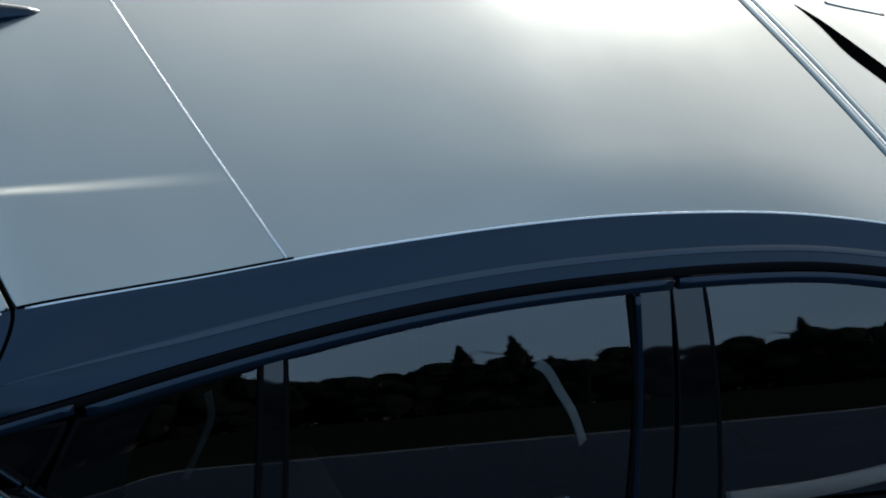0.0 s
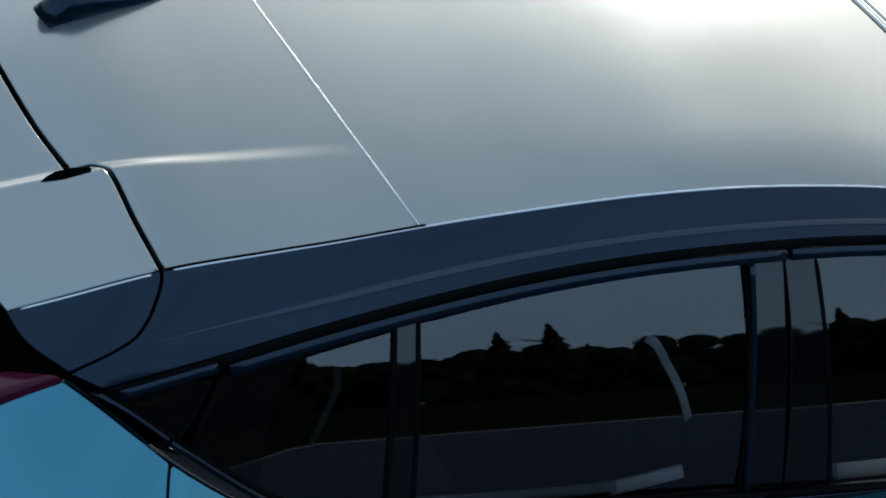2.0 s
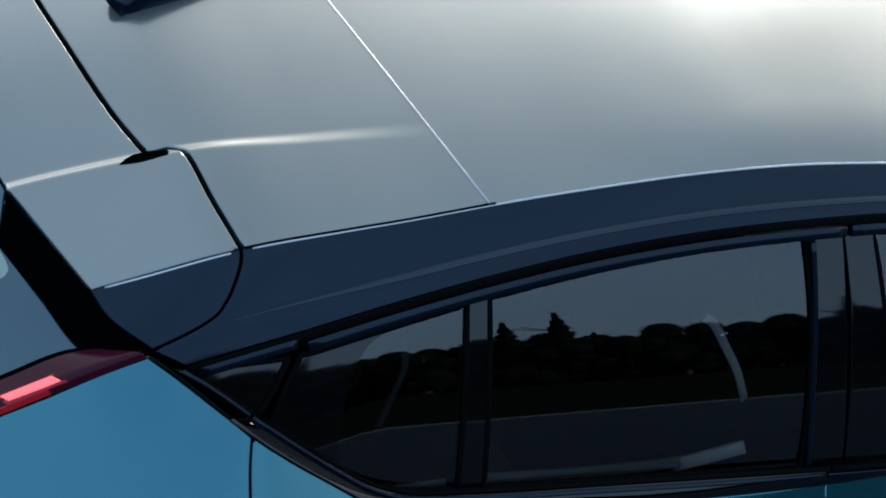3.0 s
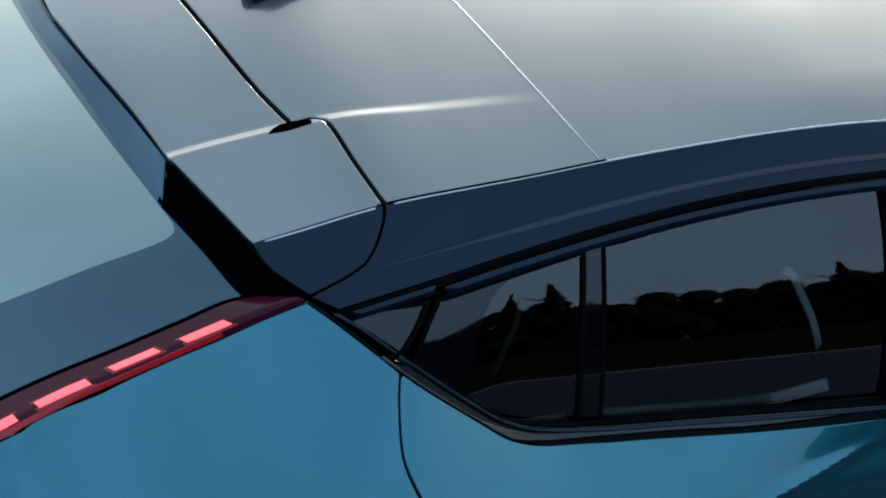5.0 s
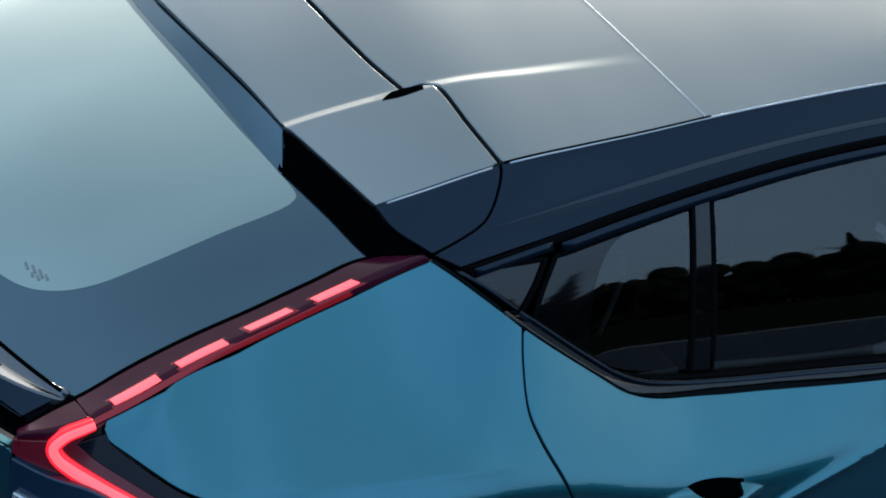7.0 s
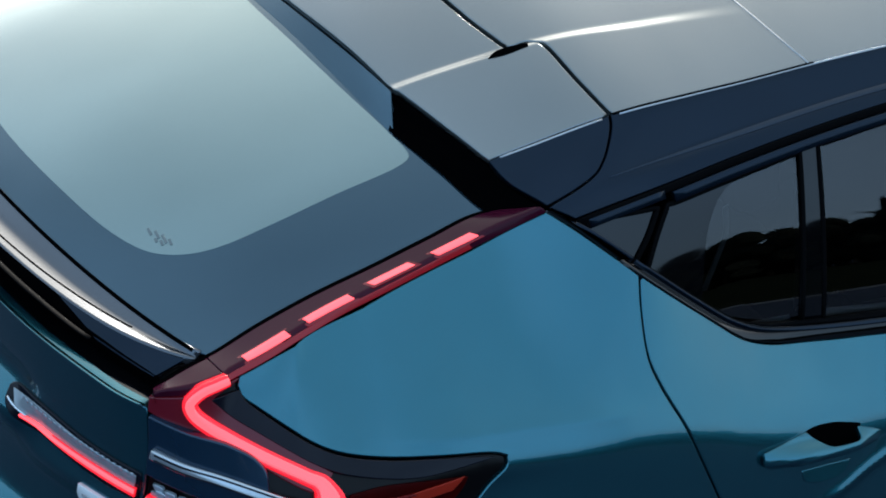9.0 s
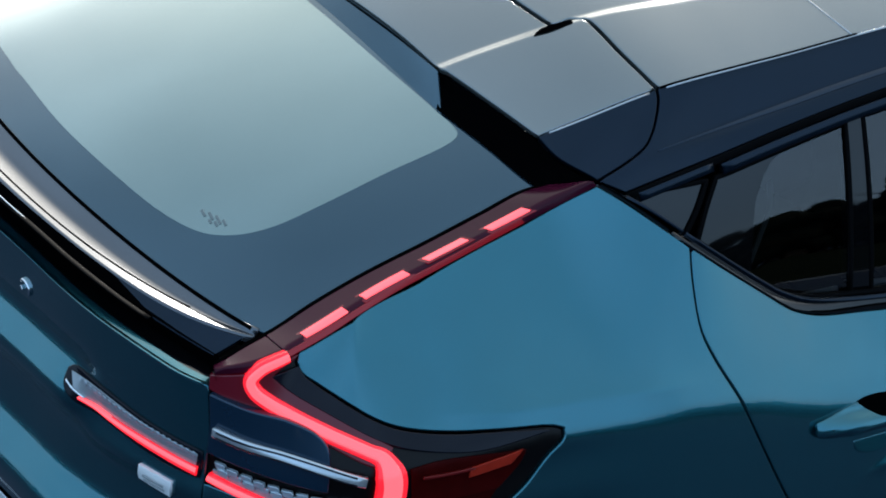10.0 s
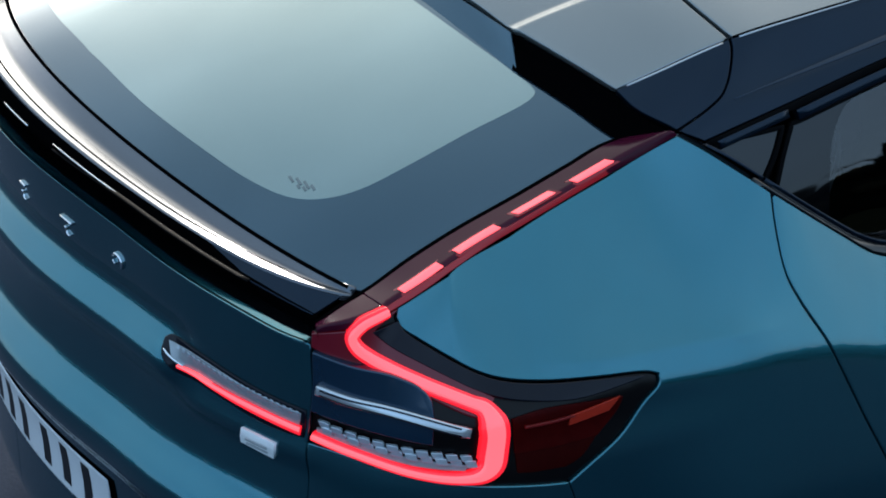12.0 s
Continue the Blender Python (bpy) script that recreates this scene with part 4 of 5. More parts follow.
    part("side_reflector", patch_mesh("side_reflector", outline(L((1.045, 1.020), (1.10, 1.023), (1.232, 1.011)), L((1.232, 1.011), (1.222, .992), (1.185, .962)), L((1.185, .962), (1.10, .962), (1.046, .966)), L((1.046, .966), (1.046, 1.0), (1.045, 1.020))), g(lifted(BODY, -.003)), size=.015, thick=.004, rim=.001), RED_DEEP, lamp, "deep red side reflector")
    part("lower_reflector", patch_mesh("lower_reflector", outline(L((1.047, .967), (1.10, .9635), (1.184, .9625)), L((1.184, .9625), (1.155, .936), (1.128, .926)), L((1.128, .926), (1.07, .931), (1.048, .936)), L((1.048, .936), (1.047, .967))), g(lifted(BODY, -.004)), size=.015, thick=.004, rim=.001), RED_DIM, lamp)
    part("reflector_blade", patch_mesh("reflector_blade", outline(L((1.14, 1.004), (1.21, 1.012), n=3), L((1.225, 1.015), (1.205, .997), n=3), L((1.205, .997), (1.135, .990), n=3)), g(lifted(BODY, .001)), size=.02, thick=.003, rim=.001), lamp_red, lamp)
    part("reflector_line", sweep_mesh("reflector_line", [g(BODY)(*q) for q in L((1.062, 1.004), (1.10, 1.002), (1.145, 1.003), n=6)], [normal(g(BODY), *q) for q in L((1.062, 1.004), (1.10, 1.002), (1.145, 1.003), n=6)], rounded(.004, .001, .004)), RED_LINE, lamp)
    guide = [(.826, 1.171), (.812, 1.168), (.795, 1.162), (.783, 1.146), (.790, 1.130), (.812, 1.112), (.838, 1.098), (.904, 1.073), (.978, 1.049), (1.000, 1.040), (1.009, 1.026), (1.012, 1.008), (1.009, .979), (1.003, .958), (.988, .947), (.957, .945), (.901, .952), (.820, .969), (.738, .981)]
    gl = L(*guide, n=5)
    f = g(lifted(BODY, .003))
    pts, nr = [f(*q) for q in gl], [normal(f, *q) for q in gl]
    width = spline([(0, .016), (3, .019), (6, .021), (8, .021), (9.3, .028), (10.5, .040), (12.6, .040), (13.6, .030), (14.6, .018), (16, .014), (18, .013)], calm=True)
    part("light_bracket", varied(pts, nr, [width(i / 5) * 1.14 for i in range(len(pts))], .006), GLOW_EDGE, lamp, "glowing red light bracket")
    part("light_core", varied(pts, nr, [width(i / 5) * .76 for i in range(len(pts))], .0085), GLOW, lamp, "bright pink-red core of the bracket")
    # painted blade inside the bracket, its shade put into a darker blue, with a clear bar
    part("painted_blade", patch_mesh("painted_blade", outline(L((.733, 1.118), (.774, 1.106), (.861, 1.080), (.895, 1.066), (.912, 1.052), (.917, 1.036)), L((.917, 1.036), (.917, .998), n=2), L((.917, .998), (.83, 1.012), (.734, 1.022)), L((.734, 1.022), (.736, 1.07), (.733, 1.118))), g(BLADE), size=.014, thick=.02, rim=.003), BLUE_SHADED, lamp, "body-blue blade inside the lamp, darkened for shade")
    rail = L((.743, 1.064), (.80, 1.052), (.866, 1.040), (.972, 1.016), n=8)
    bar = part("clear_bar", sweep_mesh("clear_bar", [g(lifted(BLADE, .004))(*q) for q in rail], [normal(g(BODY), *q) for q in rail], rounded(.016, .006)), BAR_GLASS, lamp, "clear silvery light bar")
    for d in (-.004, .004):
        part("bar_groove", sweep_mesh("bar_groove", [g(lifted(BLADE, .0105))(s, z + d) for s, z in rail[1:-1]], [normal(g(BODY), *q) for q in rail[1:-1]], rounded(.0025, .001)), SMOKE, bar)
    lens_q = L((.737, 1.000), (.822, .994), (.905, .983), (.968, .974), n=8)
    part("prism_base", patch_mesh("prism_base", outline(L((.742, .993), (.82, .984), (.90, .971), (.970, .962), n=5), L((.966, .955), (.90, .962), (.82, .976), (.742, .987), n=5)), g(lifted(BODY, .001)), size=.012, thick=.004, rim=.001), PRISM_DARK, lamp)
    for i in range(11):
        for row in (0, 1):
            w = i / 10
            s = .748 + .215 * w + .006 * row
            zz = 1.001 - .030 * w - .0085 * row + .002
            h = .0036 + .0006 * ((i + row) % 2)
            part("prism", patch_mesh("prism", outline(L((s, zz - h), (s + .0145, zz - h - .001), n=2), L((s + .0115, zz + h - .001), (s - .003, zz + h), n=2)), g(lifted(BODY, .002 + .0025 * ((i + row) % 2))), size=.02, thick=.006, rim=.0015), PRISM, lamp)
    # part of the lamp on the tailgate
    gate_lamp = part("tailgate_lamp", patch_mesh("tailgate_lamp", outline(L((.437, 1.030), (.445, 1.036), (.511, 1.036), (.630, 1.022), (.722, 1.016)), L((.722, 1.016), (.720, .974), n=3), L((.720, .974), (.66, .972), (.575, .980), (.50, .988), (.468, .998), (.445, 1.014), (.437, 1.030))), g(lifted(BODY, .004)), size=.014, thick=.016, rim=.003), SMOKE, tailgate, "slim lamp on the tailgate with red line")
    run = L((.478, 1.005), (.53, .998), (.590, .994), (.66, .990), (.718, .986), n=6)
    grow = [step(-.1, .7, i / (len(run) - 1)) for i in range(len(run))]
    over, under = g(lifted(BODY, .006)), g(lifted(BODY, .0045))
    part("light_line", varied([over(*q) for q in run], [normal(g(BODY), *q) for q in run], [.0018 + .0062 * k for k in grow], .006), GLOW, gate_lamp)
    part("line_edge", varied([under(s, z - .0025) for s, z in run], [normal(g(BODY), *q) for q in run], [.004 + .011 * k for k in grow], .005), GLOW_EDGE, gate_lamp)
    part("lens_strip", patch_mesh("lens_strip", outline(L((.448, 1.030), (.511, 1.032), (.630, 1.018), (.716, 1.012)), L((.716, 1.012), (.714, .992), n=2), L((.714, .992), (.630, .997), (.53, 1.002), (.466, 1.010))), g(lifted(BODY, .0055)), size=.02, thick=.004, rim=.001), PRISM_DARK, gate_lamp, "ribbed clear lens")
    part("lens_edge", sweep_mesh("lens_edge", [g(lifted(BODY, .006))(*q) for q in L((.448, 1.018), (.465, 1.012), (.488, 1.006), n=6)], [normal(g(BODY), *q) for q in L((.448, 1.018), (.465, 1.012), (.488, 1.006), n=6)], rounded(.004, .003)), CHROME, gate_lamp)
    for i in range(22):
        w = i / 21
        s, zz = .470 + .238 * w, 1.027 - .017 * w
        part("prism", patch_mesh("prism", outline(L((s, zz - .001), (s + .005, zz - .001), n=2), L((s + .004, zz + .004), (s - .001, zz + .004), n=2)), g(lifted(BODY, .0065)), size=.02, thick=.004, rim=.001), PRISM, gate_lamp)


# Weak emission stands in for red light spilling onto the lenses and strip.
LOWER_GLOW = lamp_material("red_edge_glow", (0.85, 0.008, 0.022), 0.024, (0.05, 0.003, 0.008))
HALO = lamp_material("faint_red_halo", (0.9, 0.01, 0.03), 0.018, (0.06, 0.004, 0.01))
RED_DIM = material("dim_red_reflector", (0.024, 0.0010, 0.0008), 0.4, 0, 0, 0.6, 60, 0.3, shine=0.04)
LENS_GLOW = lamp_material("dark_red_lens_with_light_spill", (0.9, 0.01, 0.03), 0.005, (0.04, 0.004, 0.012))
RED_LINE = material("red_reflector_rib", (0.16, 0.004, 0.003), 0.35, 0, 0.2, 0.3, 90)
lamp_red = material("bright_red_reflector", (0.34, 0.020, 0.008), 0.3, 0, 0.15, 0.3, 90, shine=0.2)
PRISM_DARK = material("dim_lens", (0.30, 0.34, 0.36), 0.25, 0.3, 0.6, 0.4, 60)
tail_lamp(1)
tail_lamp(-1)

# ---- tailgate details ----
def on_gate(name, poly, mat, h=.004, label="", size=.02):
    return part(name, patch_mesh(name, poly, lifted(BODY, h), size=size, thick=h + .003, rim=.001), mat, tailgate, label)


def quad(*c):
    return outline(*[L(a, b, n=2) for a, b in zip(c, c[1:] + c[:1])])


BADGE_WHITE = material("white_badge", (0.88, 0.89, 0.88), 0.5, 0.0, 0.1, 0.04, 200)
BADGE_GREY = material("grey_badge_print", (0.42, 0.44, 0.45), 0.5, 0, 0, 0.1, 200)
badge = on_gate("badge", quad((.614, .951), (.677, .949), (.672, .920), (.609, .924)), BADGE_WHITE, .006, "small white-silver badge plate")
for _z in (.941, .933):
    part("badge_bar", patch_mesh("badge_bar", quad((.624, _z), (.665, _z - .001), (.664, _z - .005), (.623, _z - .004)), lifted(BODY, .0082), size=.02, thick=.001, rim=.0003), BADGE_GREY, badge)
# Spaced silver emblem pieces across the tailgate, drawn as plain shapes.
trim("emblem_piece", L((.288, 1.112), (.296, 1.119), (.308, 1.117), (.314, 1.108), (.313, 1.098), n=5), lifted(BODY, .001), .0042, .004, CHROME, tailgate, "silver emblem piece")
trim("emblem_piece", L((.290, 1.106), (.294, 1.098), n=4), lifted(BODY, .001), .0030, .004, CHROME, tailgate, "silver emblem piece")
for _s, _w in ((-.31, .030), (-.16, .024), (-.008, .020), (.150, .036)):
    trim("emblem_piece", L((_s - _w / 2, 1.119), (_s + _w / 2, 1.117), n=4), lifted(BODY, .001), .0045, .004, CHROME, tailgate, "silver emblem piece")
    trim("emblem_piece", L((_s - .004, 1.106), (_s, 1.094), (_s + .008, 1.091), n=4), lifted(BODY, .001), .0040, .004, CHROME, tailgate, "silver emblem piece")
# Number plate with plain bars.
PLATE = lifted(BODY, .004)
plate = tagged(part("number_plate", patch_mesh("number_plate", outline(L((-.27, .680), (.262, .668), n=12), L((.262, .668), (.257, .560), n=3), L((.257, .560), (-.27, .572), n=12)), PLATE, size=.03, thick=.006, rim=.002), WHITE, None), "white number plate with black bars on the tailgate", "number plate")
for _s, _w in ((.192, .026), (.118, .026), (.044, .026), (-.052, .026), (-.125, .026), (-.198, .026)):
    part("plate_bar", patch_mesh("plate_bar", outline(L((_s - _w / 2, .662), (_s + _w / 2, .661), n=3), L((_s + _w / 2, .661), (_s + _w / 2, .578), n=3), L((_s + _w / 2, .578), (_s - _w / 2, .579), n=3)), lifted(PLATE, .0008), size=.03, thick=.002, rim=.0008), INK, plate)
# No hollow here: a flat black sheet paints the darkness around the plate.
panel("plate_recess_shade", outline(L((-.30, .692), (.285, .680), n=12), L((.285, .680), (.28, .560), n=3), L((.28, .560), (-.30, .562), n=12)), lifted(BODY, .001), VOID, tailgate, size=.04, thick=.006)

# ---- door handle ----
def handle(k):
    g = (lambda f: f) if k == 1 else flip
    # Flat black patch on the door paints the shade behind the grip.
    part("handle_recess_shade", patch_mesh("handle_recess_shade", outline(L((1.860, .900), (1.858, .934), n=3), L((1.858, .934), (1.885, .943), (1.935, .942), (1.992, .930)), L((1.992, .930), (1.990, .902), n=3)), g(lifted(BODY, .0012)), size=.012, thick=.004, rim=.001), VOID, rear_door, "black patch for the shade behind the handle")
    mid = spline([(1.77, .916), (1.87, .905), (1.95, .901), (2.035, .906)])
    proud = spline([(1.77, .008), (1.80, .015), (1.87, .024), (1.97, .022), (2.0, .014), (2.035, .005)], calm=True)

    def GRIP(s, z):
        d = z - mid(s)
        h = proud(s) * (1 - .9 * step(.004, .03, d)) * (1 - .75 * step(-.003, -.014, d))
        return BODY(s, z) + normal(BODY, s, z) * (.002 + h)

    part("door_handle", patch_mesh("door_handle", outline(L((1.776, .912), (1.778, .930), n=4), L((1.778, .930), (1.872, .939)), L((1.872, .939), (1.892, .924), (1.910, .914), (1.943, .910), (1.974, .911), (1.981, .916), (1.984, .927)), L((1.984, .927), (2.030, .912)), L((2.030, .912), (2.018, .899), (1.973, .891), (1.876, .890), (1.820, .897), (1.785, .904), (1.776, .912))), g(GRIP), size=.006, thick=.008, rim=.002), BLUE, rear_door, "blue grip-type door handle")

    def SCOOP(s, z):
        return BODY(s, z) + normal(BODY, s, z) * (.0015 - .10 * (z - .876))

    part("handle_scoop", patch_mesh("handle_scoop", outline(L((1.864, .878), (1.913, .877), (1.968, .875)), L((1.968, .875), (1.951, .857), (1.903, .853), (1.871, .862), (1.864, .878))), g(SCOOP), size=.01, thick=.006, rim=.002), BLUE, rear_door, "shallow finger scoop")


handle(1)
handle(-1)

# ---- antenna fin on the roof ----
def fin():
    bm = bmesh.new()
    rows = []
    for i in range(13):
        u = i / 12
        x = 1.018 + .20 * u
        h = .058 * (1 - u) ** .8 * (.25 + .75 * step(0, .22, u) if u < .22 else 1) + .002
        w = .026 * (1 - .75 * u ** 2)
        ring = []
        for a in np.linspace(0, math.pi, 9):
            y = -.055 + w * math.cos(a)
            ring.append(bm.verts.new((x - .02 * math.sin(a) * (1 - u), y, ROOF(x, y)[2] - .002 + h * math.sin(a) ** .8)))
        rows.append(ring)
    for a, b in zip(rows, rows[1:]):
        for j in range(8):
            bm.faces.new((a[j], b[j], b[j + 1], a[j + 1]))
    bm.faces.new(rows[0]), bm.faces.new(rows[-1])
    bmesh.ops.recalc_face_normals(bm, faces=bm.faces)
    for q in bm.faces:
        q.smooth = len(q.verts) == 4
    return part("antenna_fin", bm, BLACK_PAINT, car, "black antenna fin")


fin()
trim("roof_groove", [(x, roof_edge(x) - .001) for x in np.linspace(1.05, 1.43, 20)], lifted(ROOF, .0), .004, .0008, VOID, car, both=True)

# ---- windscreen and bonnet ----
ahead = lambda d, n=25: [(2.4365 + d + (.1805 - .07 * d) * (y - Y0) ** 2, y) for y in np.linspace(-.66, .66 + 2 * Y0, n)]
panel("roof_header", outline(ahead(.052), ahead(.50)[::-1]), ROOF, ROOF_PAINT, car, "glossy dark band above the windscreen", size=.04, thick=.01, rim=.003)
for _d, _w in ((.012, .018), (.040, .016)):
    trim("header_groove", ahead(_d), lifted(ROOF, -.001), _w, .0015, FRIT, car)
trim("header_line", ahead(.026), ROOF, .006, .001, SEAM, car)
panel("dark_wedge", outline(L((2.587, -.179), (2.617, -.222), (2.646, -.277), (2.685, -.349), (2.730, -.425)), L((2.688, -.457), (2.652, -.391), (2.615, -.318), (2.604, -.240), (2.587, -.179))), lifted(ROOF, .001), VOID, car, "dark wedge above the windscreen", size=.02, thick=.002, rim=.001)
trim("dark_line", L((2.674, -.164), (2.723, -.173), (2.818, -.180), n=6), lifted(ROOF, .0005), .007, .001, FRIT, car)
ws_top = run([ROOF(2.935 + .15 * (y - Y0) ** 2, y) for y in np.linspace(-.58, .58 + 2 * Y0, 9)])
ws_low = run([(3.62 - .10 * y * y, Y0 + y * 1.22, 1.045 - .02 * y * y) for y in np.linspace(-.65, .65, 9)])
WIND = RULED(ws_top, ws_low)
windscreen = part("windscreen", patch_mesh("windscreen", outline(L((0, .012), (1, .012), n=20), L((1, .012), (1, 1), n=8), L((1, 1), (0, 1), n=20), L((0, 1), (0, .012), n=8)), WIND, size=.05, thick=.006, aspect=(1.3, 1.0)), FRIT, car, "windscreen reflecting the sky")
panel("windscreen_glass", outline(L((.03, .045), (.97, .045), n=20), L((.97, .045), (.97, .95), n=8), L((.97, .95), (.03, .95), n=20)), lifted(WIND, .001), WINDSCREEN, windscreen, size=.06, thick=.002, rim=.0005, aspect=(1.3, 1.0))
hood_a = run([(3.66 + .06 * y - .14 * y * y, Y0 + y * 1.40, 1.052 - .12 * y * y) for y in np.linspace(-.68, .68, 9)])
part("cowl", sweep_mesh("cowl", [ws_low(u) + np.array([.015, 0, -.012]) for u in np.linspace(0, 1, 24)], [np.array([0, 0, 1])] * 24, rounded(.07, .006)), VOID, car)
hood_b = run([(4.42 - .75 * y * y, Y0 + y * 1.22, .86 - .03 * y * y) for y in np.linspace(-.68, .68, 9)])
panel("bonnet", outline(L((0, 0), (1, 0), n=16), L((1, 0), (1, 1), n=8), L((1, 1), (0, 1), n=16)), RULED(hood_a, hood_b), BLUE, car, "blue bonnet", size=.06, thick=.02, rim=.004, aspect=(1.4, .95))

# Black nozzle slot on the bright ridge of the spoiler.
panel("nozzle", outline(L((.929, -.383), (.953, -.368), n=3), L((.953, -.368), (.970, -.371), (.990, -.380), (.997, -.388), (.994, -.395)), L((.994, -.395), (.955, -.391), (.929, -.383))), lifted(ROOF, .0015), VOID, spoiler, "black nozzle slot", both=True, size=.01, thick=.003, rim=.0008)

# ---- cabin ----
cabin = part("cabin_floor", patch_mesh("cabin_floor", outline(L((.75, -.70), (3.3, -.70)), L((3.3, -.70), (3.3, .86)), L((3.3, .86), (.75, .86))), lambda x, y: np.array([x, y, .42]), size=.2, thick=.02), CABIN, car)
for _y in (-.70, .70 + 2 * Y0):
    box("door_card", (.95, _y - .02, .42), (3.2, _y + .02, 1.02), CABIN, car, bevel=.01)
box("dashboard", (2.75, -.66, .60), (3.25, .66, 1.04), CABIN, car, bevel=.06)
box("parcel_shelf", (.70, -.56, 1.02), (1.05, .56, 1.06), CABIN, car, bevel=.01)


def seat(x, y, w, tall=.62):
    s = new("car_seat")
    s.parent = car
    tagged(s, "dark grey cloth seat")
    for nm, lo, hi, tilt in (("cushion", (x, y - w / 2, .50), (x + .50, y + w / 2, .66), 0), ("backrest", (x - .12, y - w / 2, .60), (x + .02, y + w / 2, .60 + tall), -14), ("headrest", (x - .10, y - .12, .62 + tall), (x - .02, y + .12, .80 + tall), -10)):
        ob = box(nm, tuple(a - b for a, b in zip(lo, (x, y, .6))), tuple(a - b for a, b in zip(hi, (x, y, .6))), SEAT, s, bevel=.035, segments=4)
        ob.location = (x, y, .6)
        ob.rotation_euler = (0, radians(tilt), 0)
    return s


for _y in (-.25, .25 + 2 * Y0):
    seat(2.24, _y, .46)
for _y in (-.40, .40 + 2 * Y0):
    seat(1.32, _y, .56, .56)


def strap(pts, w, mat, name, label):
    c = run(pts)
    p = [c(u) for u in np.linspace(0, 1, 24)]
    part(name, sweep_mesh(name, p, [np.array([.2, -1, .2])] * 24, rounded(w, .002, .001)), mat, car, label)


strap([(1.966, -.525, 1.138), (1.976, -.53, 1.134), (2.0, -.53, 1.110), (2.024, -.53, 1.078), (2.076, -.53, 1.01), (2.12, -.53, .935)], .017, LIGHT_TRIM, "seat_belt", "pale grey seat belt strap")
strap([(1.387, -.50, 1.155), (1.40, -.50, 1.10), (1.39, -.50, 1.043), (1.375, -.50, .98)], .013, STRAP_DIM, "seat_belt", "pale grey seat belt strap")
# Inner sills of the doors, seen through the glass. The paler pieces carry sky shine in their colour.
for _rows, _w in ((((1.10, -.735, 1.070), (1.25, -.74, 1.068), (1.36, -.745, 1.068)), .016), (((1.43, -.745, 1.064), (1.60, -.75, 1.046), (1.77, -.75, 1.031), (1.80, -.75, 1.030)), .018), (((1.79, -.75, 1.024), (1.84, -.75, 1.028), (1.93, -.75, 1.036)), .022), (((2.225, -.80, 1.020), (2.4, -.80, 1.006), (2.8, -.78, .996)), .028)):
    _c = run(_rows)
    part("door_ledge", sweep_mesh("door_ledge", [_c(u) for u in np.linspace(0, 1, 16)], [np.array([0, -.8, .6])] * 16, rounded(_w, .006)), LIGHT_TRIM if _w > .02 else DIM_TRIM, car, "inner door ledge, coloured paler where the sky shines on it")

# ---- wheels ----
def wheel(x, y):
    w = new("wheel")
    w.parent = car
    w.location = (x, y, .355)
    k = 1 if y < 0 else -1
    prof = [(.245, -.10), (.30, -.115), (.338, -.105), (.353, -.08), (.355, 0), (.353, .08), (.338, .105), (.30, .115), (.245, .10)]
    rim = [(.245, -.10), (.235, -.095), (.225, -.06), (.215, .08), (.245, .10)]
    for nm, pr, mat in (("tyre", prof, TYRE), ("rim", rim, SILVER)):
        bm = bmesh.new()
        rows = [[bm.verts.new((r * math.cos(t), d, r * math.sin(t))) for r, d in pr] for t in np.linspace(0, 2 * math.pi, 48, endpoint=False)]
        for i in range(48):
            a, b = rows[i], rows[(i + 1) % 48]
            for j in range(len(pr) - 1):
                bm.faces.new((a[j], a[j + 1], b[j + 1], b[j])).smooth = True
        bmesh.ops.recalc_face_normals(bm, faces=bm.faces)
        part(nm, bm, mat, w)
    for i in range(5):
        bm = bmesh.new()
        bmesh.ops.create_cube(bm, size=1)
        for v in bm.verts:
            s = 1 if v.co.x > 0 else .55
            v.co = (.12 + v.co.x * .215, -.075 * k + v.co.y * .03, v.co.z * .07 * s)
        bmesh.ops.bevel(bm, geom=bm.edges[:], offset=.006, segments=2, affect="EDGES")
        bm.transform(Matrix.Rotation(2 * math.pi * i / 5, 4, "Y"))
        part("spoke", bm, SILVER, w)


for _x in (.87, 3.57):
    for _y in (-.77, .77 + 2 * Y0):
        wheel(_x, _y)

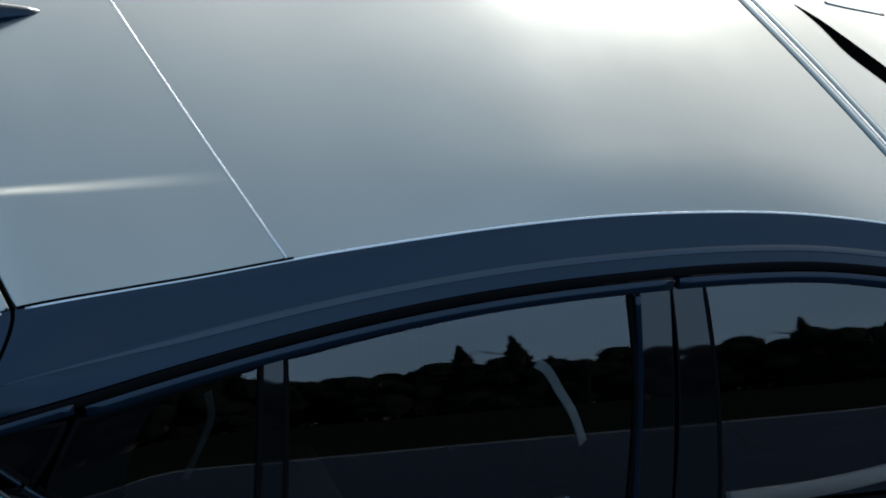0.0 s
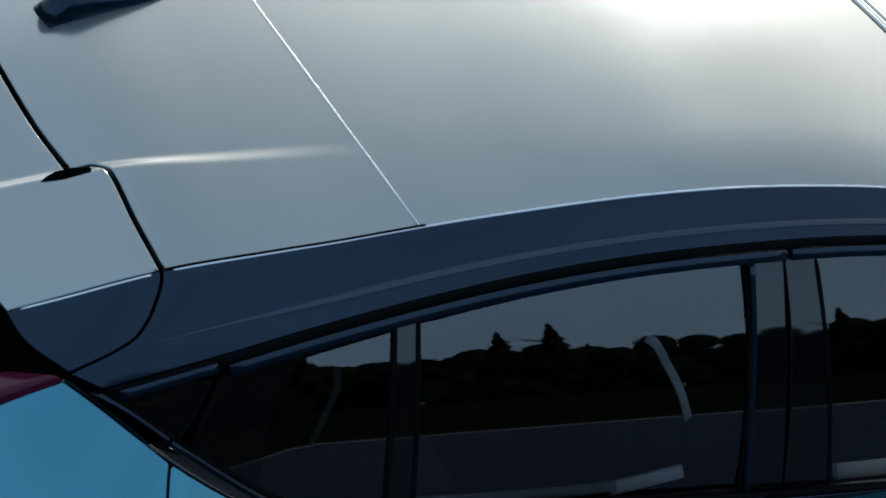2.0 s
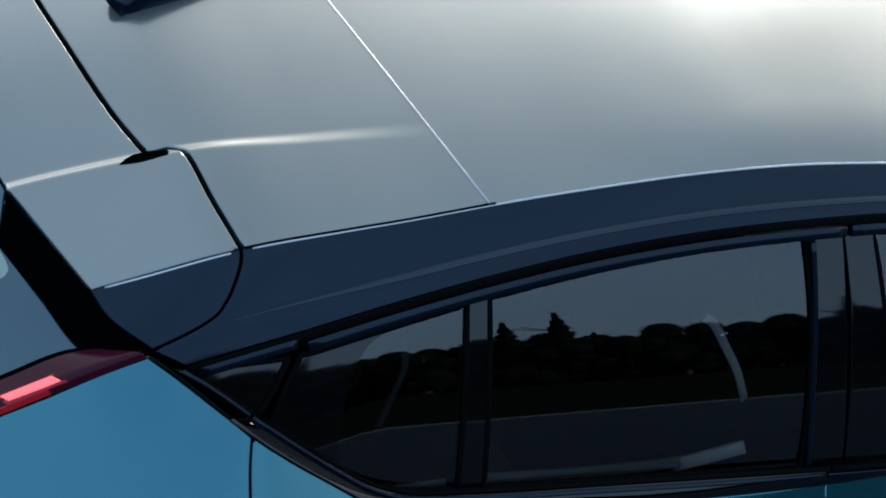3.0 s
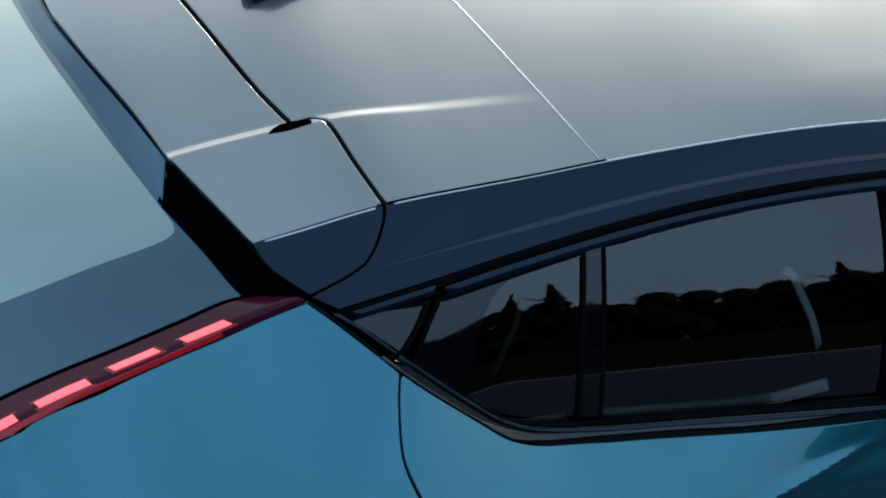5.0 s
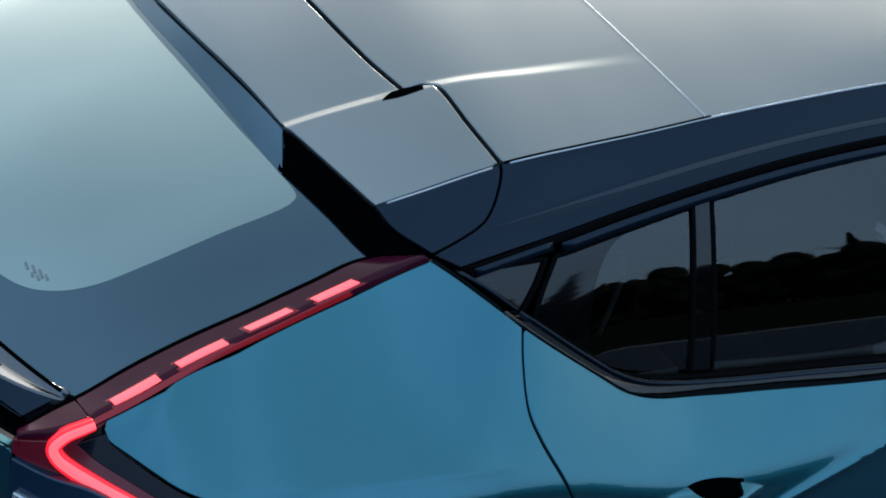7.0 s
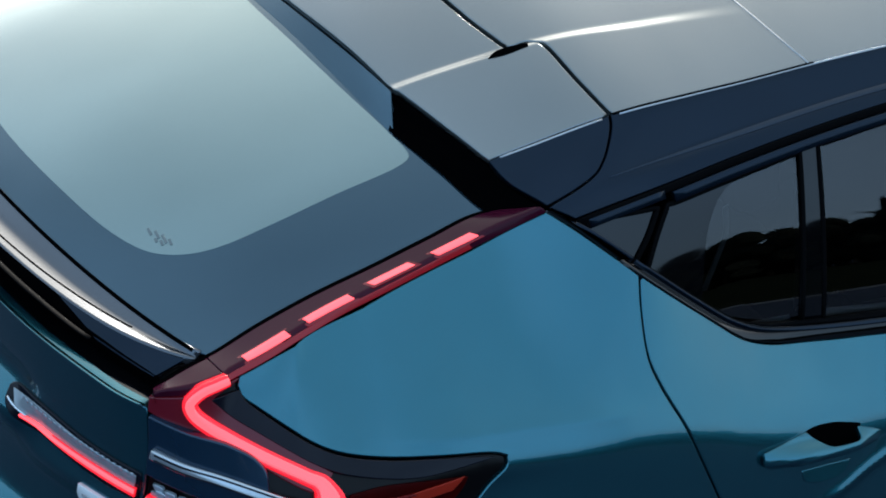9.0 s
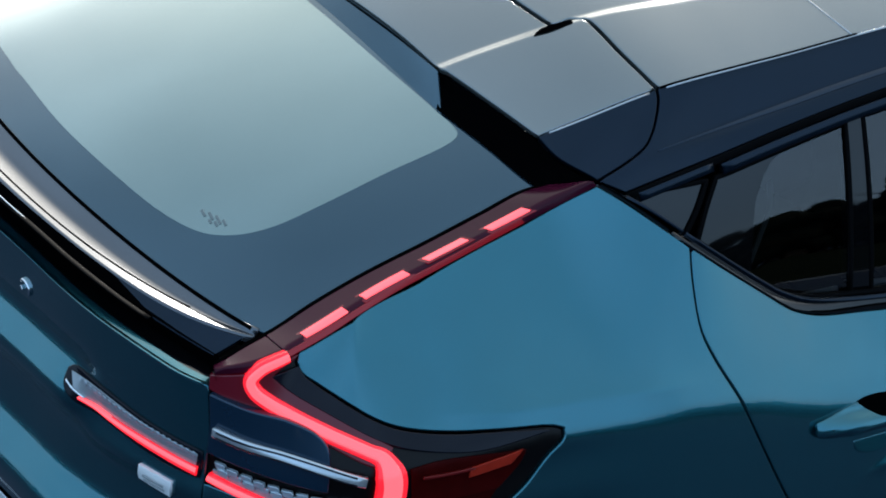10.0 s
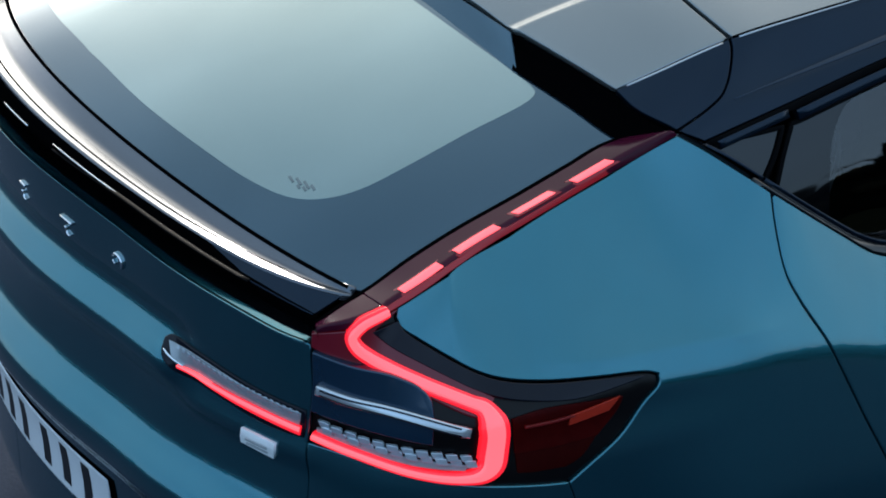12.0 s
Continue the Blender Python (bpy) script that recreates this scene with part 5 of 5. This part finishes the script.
# ---- trees across the field ----
def tree_mesh(seed, tall, conifer):
    rng = random.Random(seed)
    trunk = bmesh.new()
    bmesh.ops.create_cone(trunk, cap_ends=True, segments=8, radius1=.03 * tall, radius2=.006 * tall, depth=tall * .8, matrix=Matrix.Translation((0, 0, tall * .4)))
    for i in range(9):
        h = tall * rng.uniform(.25, .75)
        m = Matrix.Translation((0, 0, h)) @ Matrix.Rotation(rng.uniform(0, 6.28), 4, "Z") @ Matrix.Rotation(radians(rng.uniform(50, 80)), 4, "Y")
        bmesh.ops.create_cone(trunk, cap_ends=False, segments=5, radius1=.008 * tall, radius2=.002 * tall, depth=tall * .22, matrix=m @ Matrix.Translation((0, 0, tall * .11)))
    verts, faces = [], []
    blobs = [(rng.gauss(0, .15) * tall, rng.gauss(0, .15) * tall, tall * rng.uniform(.08, .86), tall * rng.uniform(.10, .18)) for _ in range(14)]
    for i in range(6000):
        if conifer:
            h = rng.uniform(.08, 1) ** .9
            r = .20 * tall * (1 - h) * (.55 + .45 * abs(math.sin(h * 34))) * rng.uniform(.3, 1) ** .5
            a = rng.uniform(0, 6.283)
            c = Vector((r * math.cos(a), r * math.sin(a), h * tall))
        else:
            b = blobs[i % 14]
            d = Vector((rng.gauss(0, 1), rng.gauss(0, 1), rng.gauss(0, 1))).normalized() * b[3] * rng.uniform(.78, .97)
            c = Vector(b[:3]) + d
        s = tall * rng.uniform(.006, .013)
        u = Vector((rng.gauss(0, 1), rng.gauss(0, 1), rng.gauss(0, 1))).normalized() * s
        v = u.orthogonal().normalized() * s * .7
        k = len(verts)
        verts += [c - u, c + v, c + u, c - v]
        faces.append((k, k + 1, k + 2, k + 3))
    for b in blobs:
        k, rows = len(verts), 6
        for i in range(rows + 1):
            for j in range(8):
                a, e = 2 * math.pi * j / 8, math.pi * i / rows
                r = b[3] * .90 * rng.uniform(.93, 1.05)
                if conifer:
                    c, r = Vector((0, 0, b[2])), .17 * (tall - b[2]) * rng.uniform(.85, 1.1)
                else:
                    c = Vector(b[:3])
                verts.append(c + Vector((math.sin(e) * math.cos(a), math.sin(e) * math.sin(a), math.cos(e))) * r)
        faces += [(k + i * 8 + j, k + i * 8 + (j + 1) % 8, k + (i + 1) * 8 + (j + 1) % 8, k + (i + 1) * 8 + j) for i in range(rows) for j in range(8)]
    crown = bpy.data.meshes.new("crown")
    crown.from_pydata([tuple(q) for q in verts], [], faces)
    return trunk, crown


def tree(seed, tall, conifer, place):
    trunk, crown = tree_mesh(seed, tall, conifer)
    t = tagged(new("tree"), "tall dark conifer at the edge of a field" if conifer else "broad dark tree at the edge of a field", "tree", "row of trees")
    part("trunk", trunk, BARK, t)
    part("crown", crown, LEAF, t)
    t.matrix_basis = place
    return t


_rng = random.Random(7)
kinds = [tree(1, 13, False, pose(60, 230, 0)), tree(2, 15, True, pose(75, 245, 0)), tree(3, 11, False, pose(95, 235, 0)), tree(4, 14, False, pose(128, 262, 0)), tree(5, 12, True, pose(20, 258, 0))]
skyline = spline([(-130, 12), (-40, 14), (0, 16), (8, 15.5), (13, 10.5), (17, 9.2), (22, 10.4), (27, 10.6), (34, 11.0), (45, 11.5), (110, 12)], calm=True)
# A closed dark wood: thickest abreast of the car, thinner towards its ends. The unseen ends, behind and ahead, are
# added to darken the paint's reflections.
for _b, _h in ((18.6, .86), (20.2, 1.02), (22.0, 1.10), (23.1, .95), (31.5, 1.0), (12.6, 1.0)):
    _a = radians(_b)
    copy_thing(kinds[1 if _h > .97 else 4], pose(90 * math.sin(_a), -90 * math.cos(_a), 0, 0, 0, 77 * _b) @ Matrix.Diagonal((_h * .9, _h * .9, _h * .9, 1)))
bearings = list(np.linspace(4, 44, 130)) + list(np.linspace(-130, 3, 80)) + list(np.linspace(45, 110, 60))
for _b in bearings:
    _a = radians(_b)
    _r = 96 + _rng.uniform(-9, 9)
    _k = kinds[_rng.choice((0, 2, 3))]
    _h = (1.15 if _rng.random() < .12 else 1) * skyline(_b) / 13 * _rng.uniform(.78, 1.10) * (_r / 96)
    copy_thing(_k, pose(_r * math.sin(_a), -_r * math.cos(_a), 0, 0, 0, _rng.uniform(0, 360)) @ Matrix.Diagonal((_h * .74, _h * .74, _h, 1)))
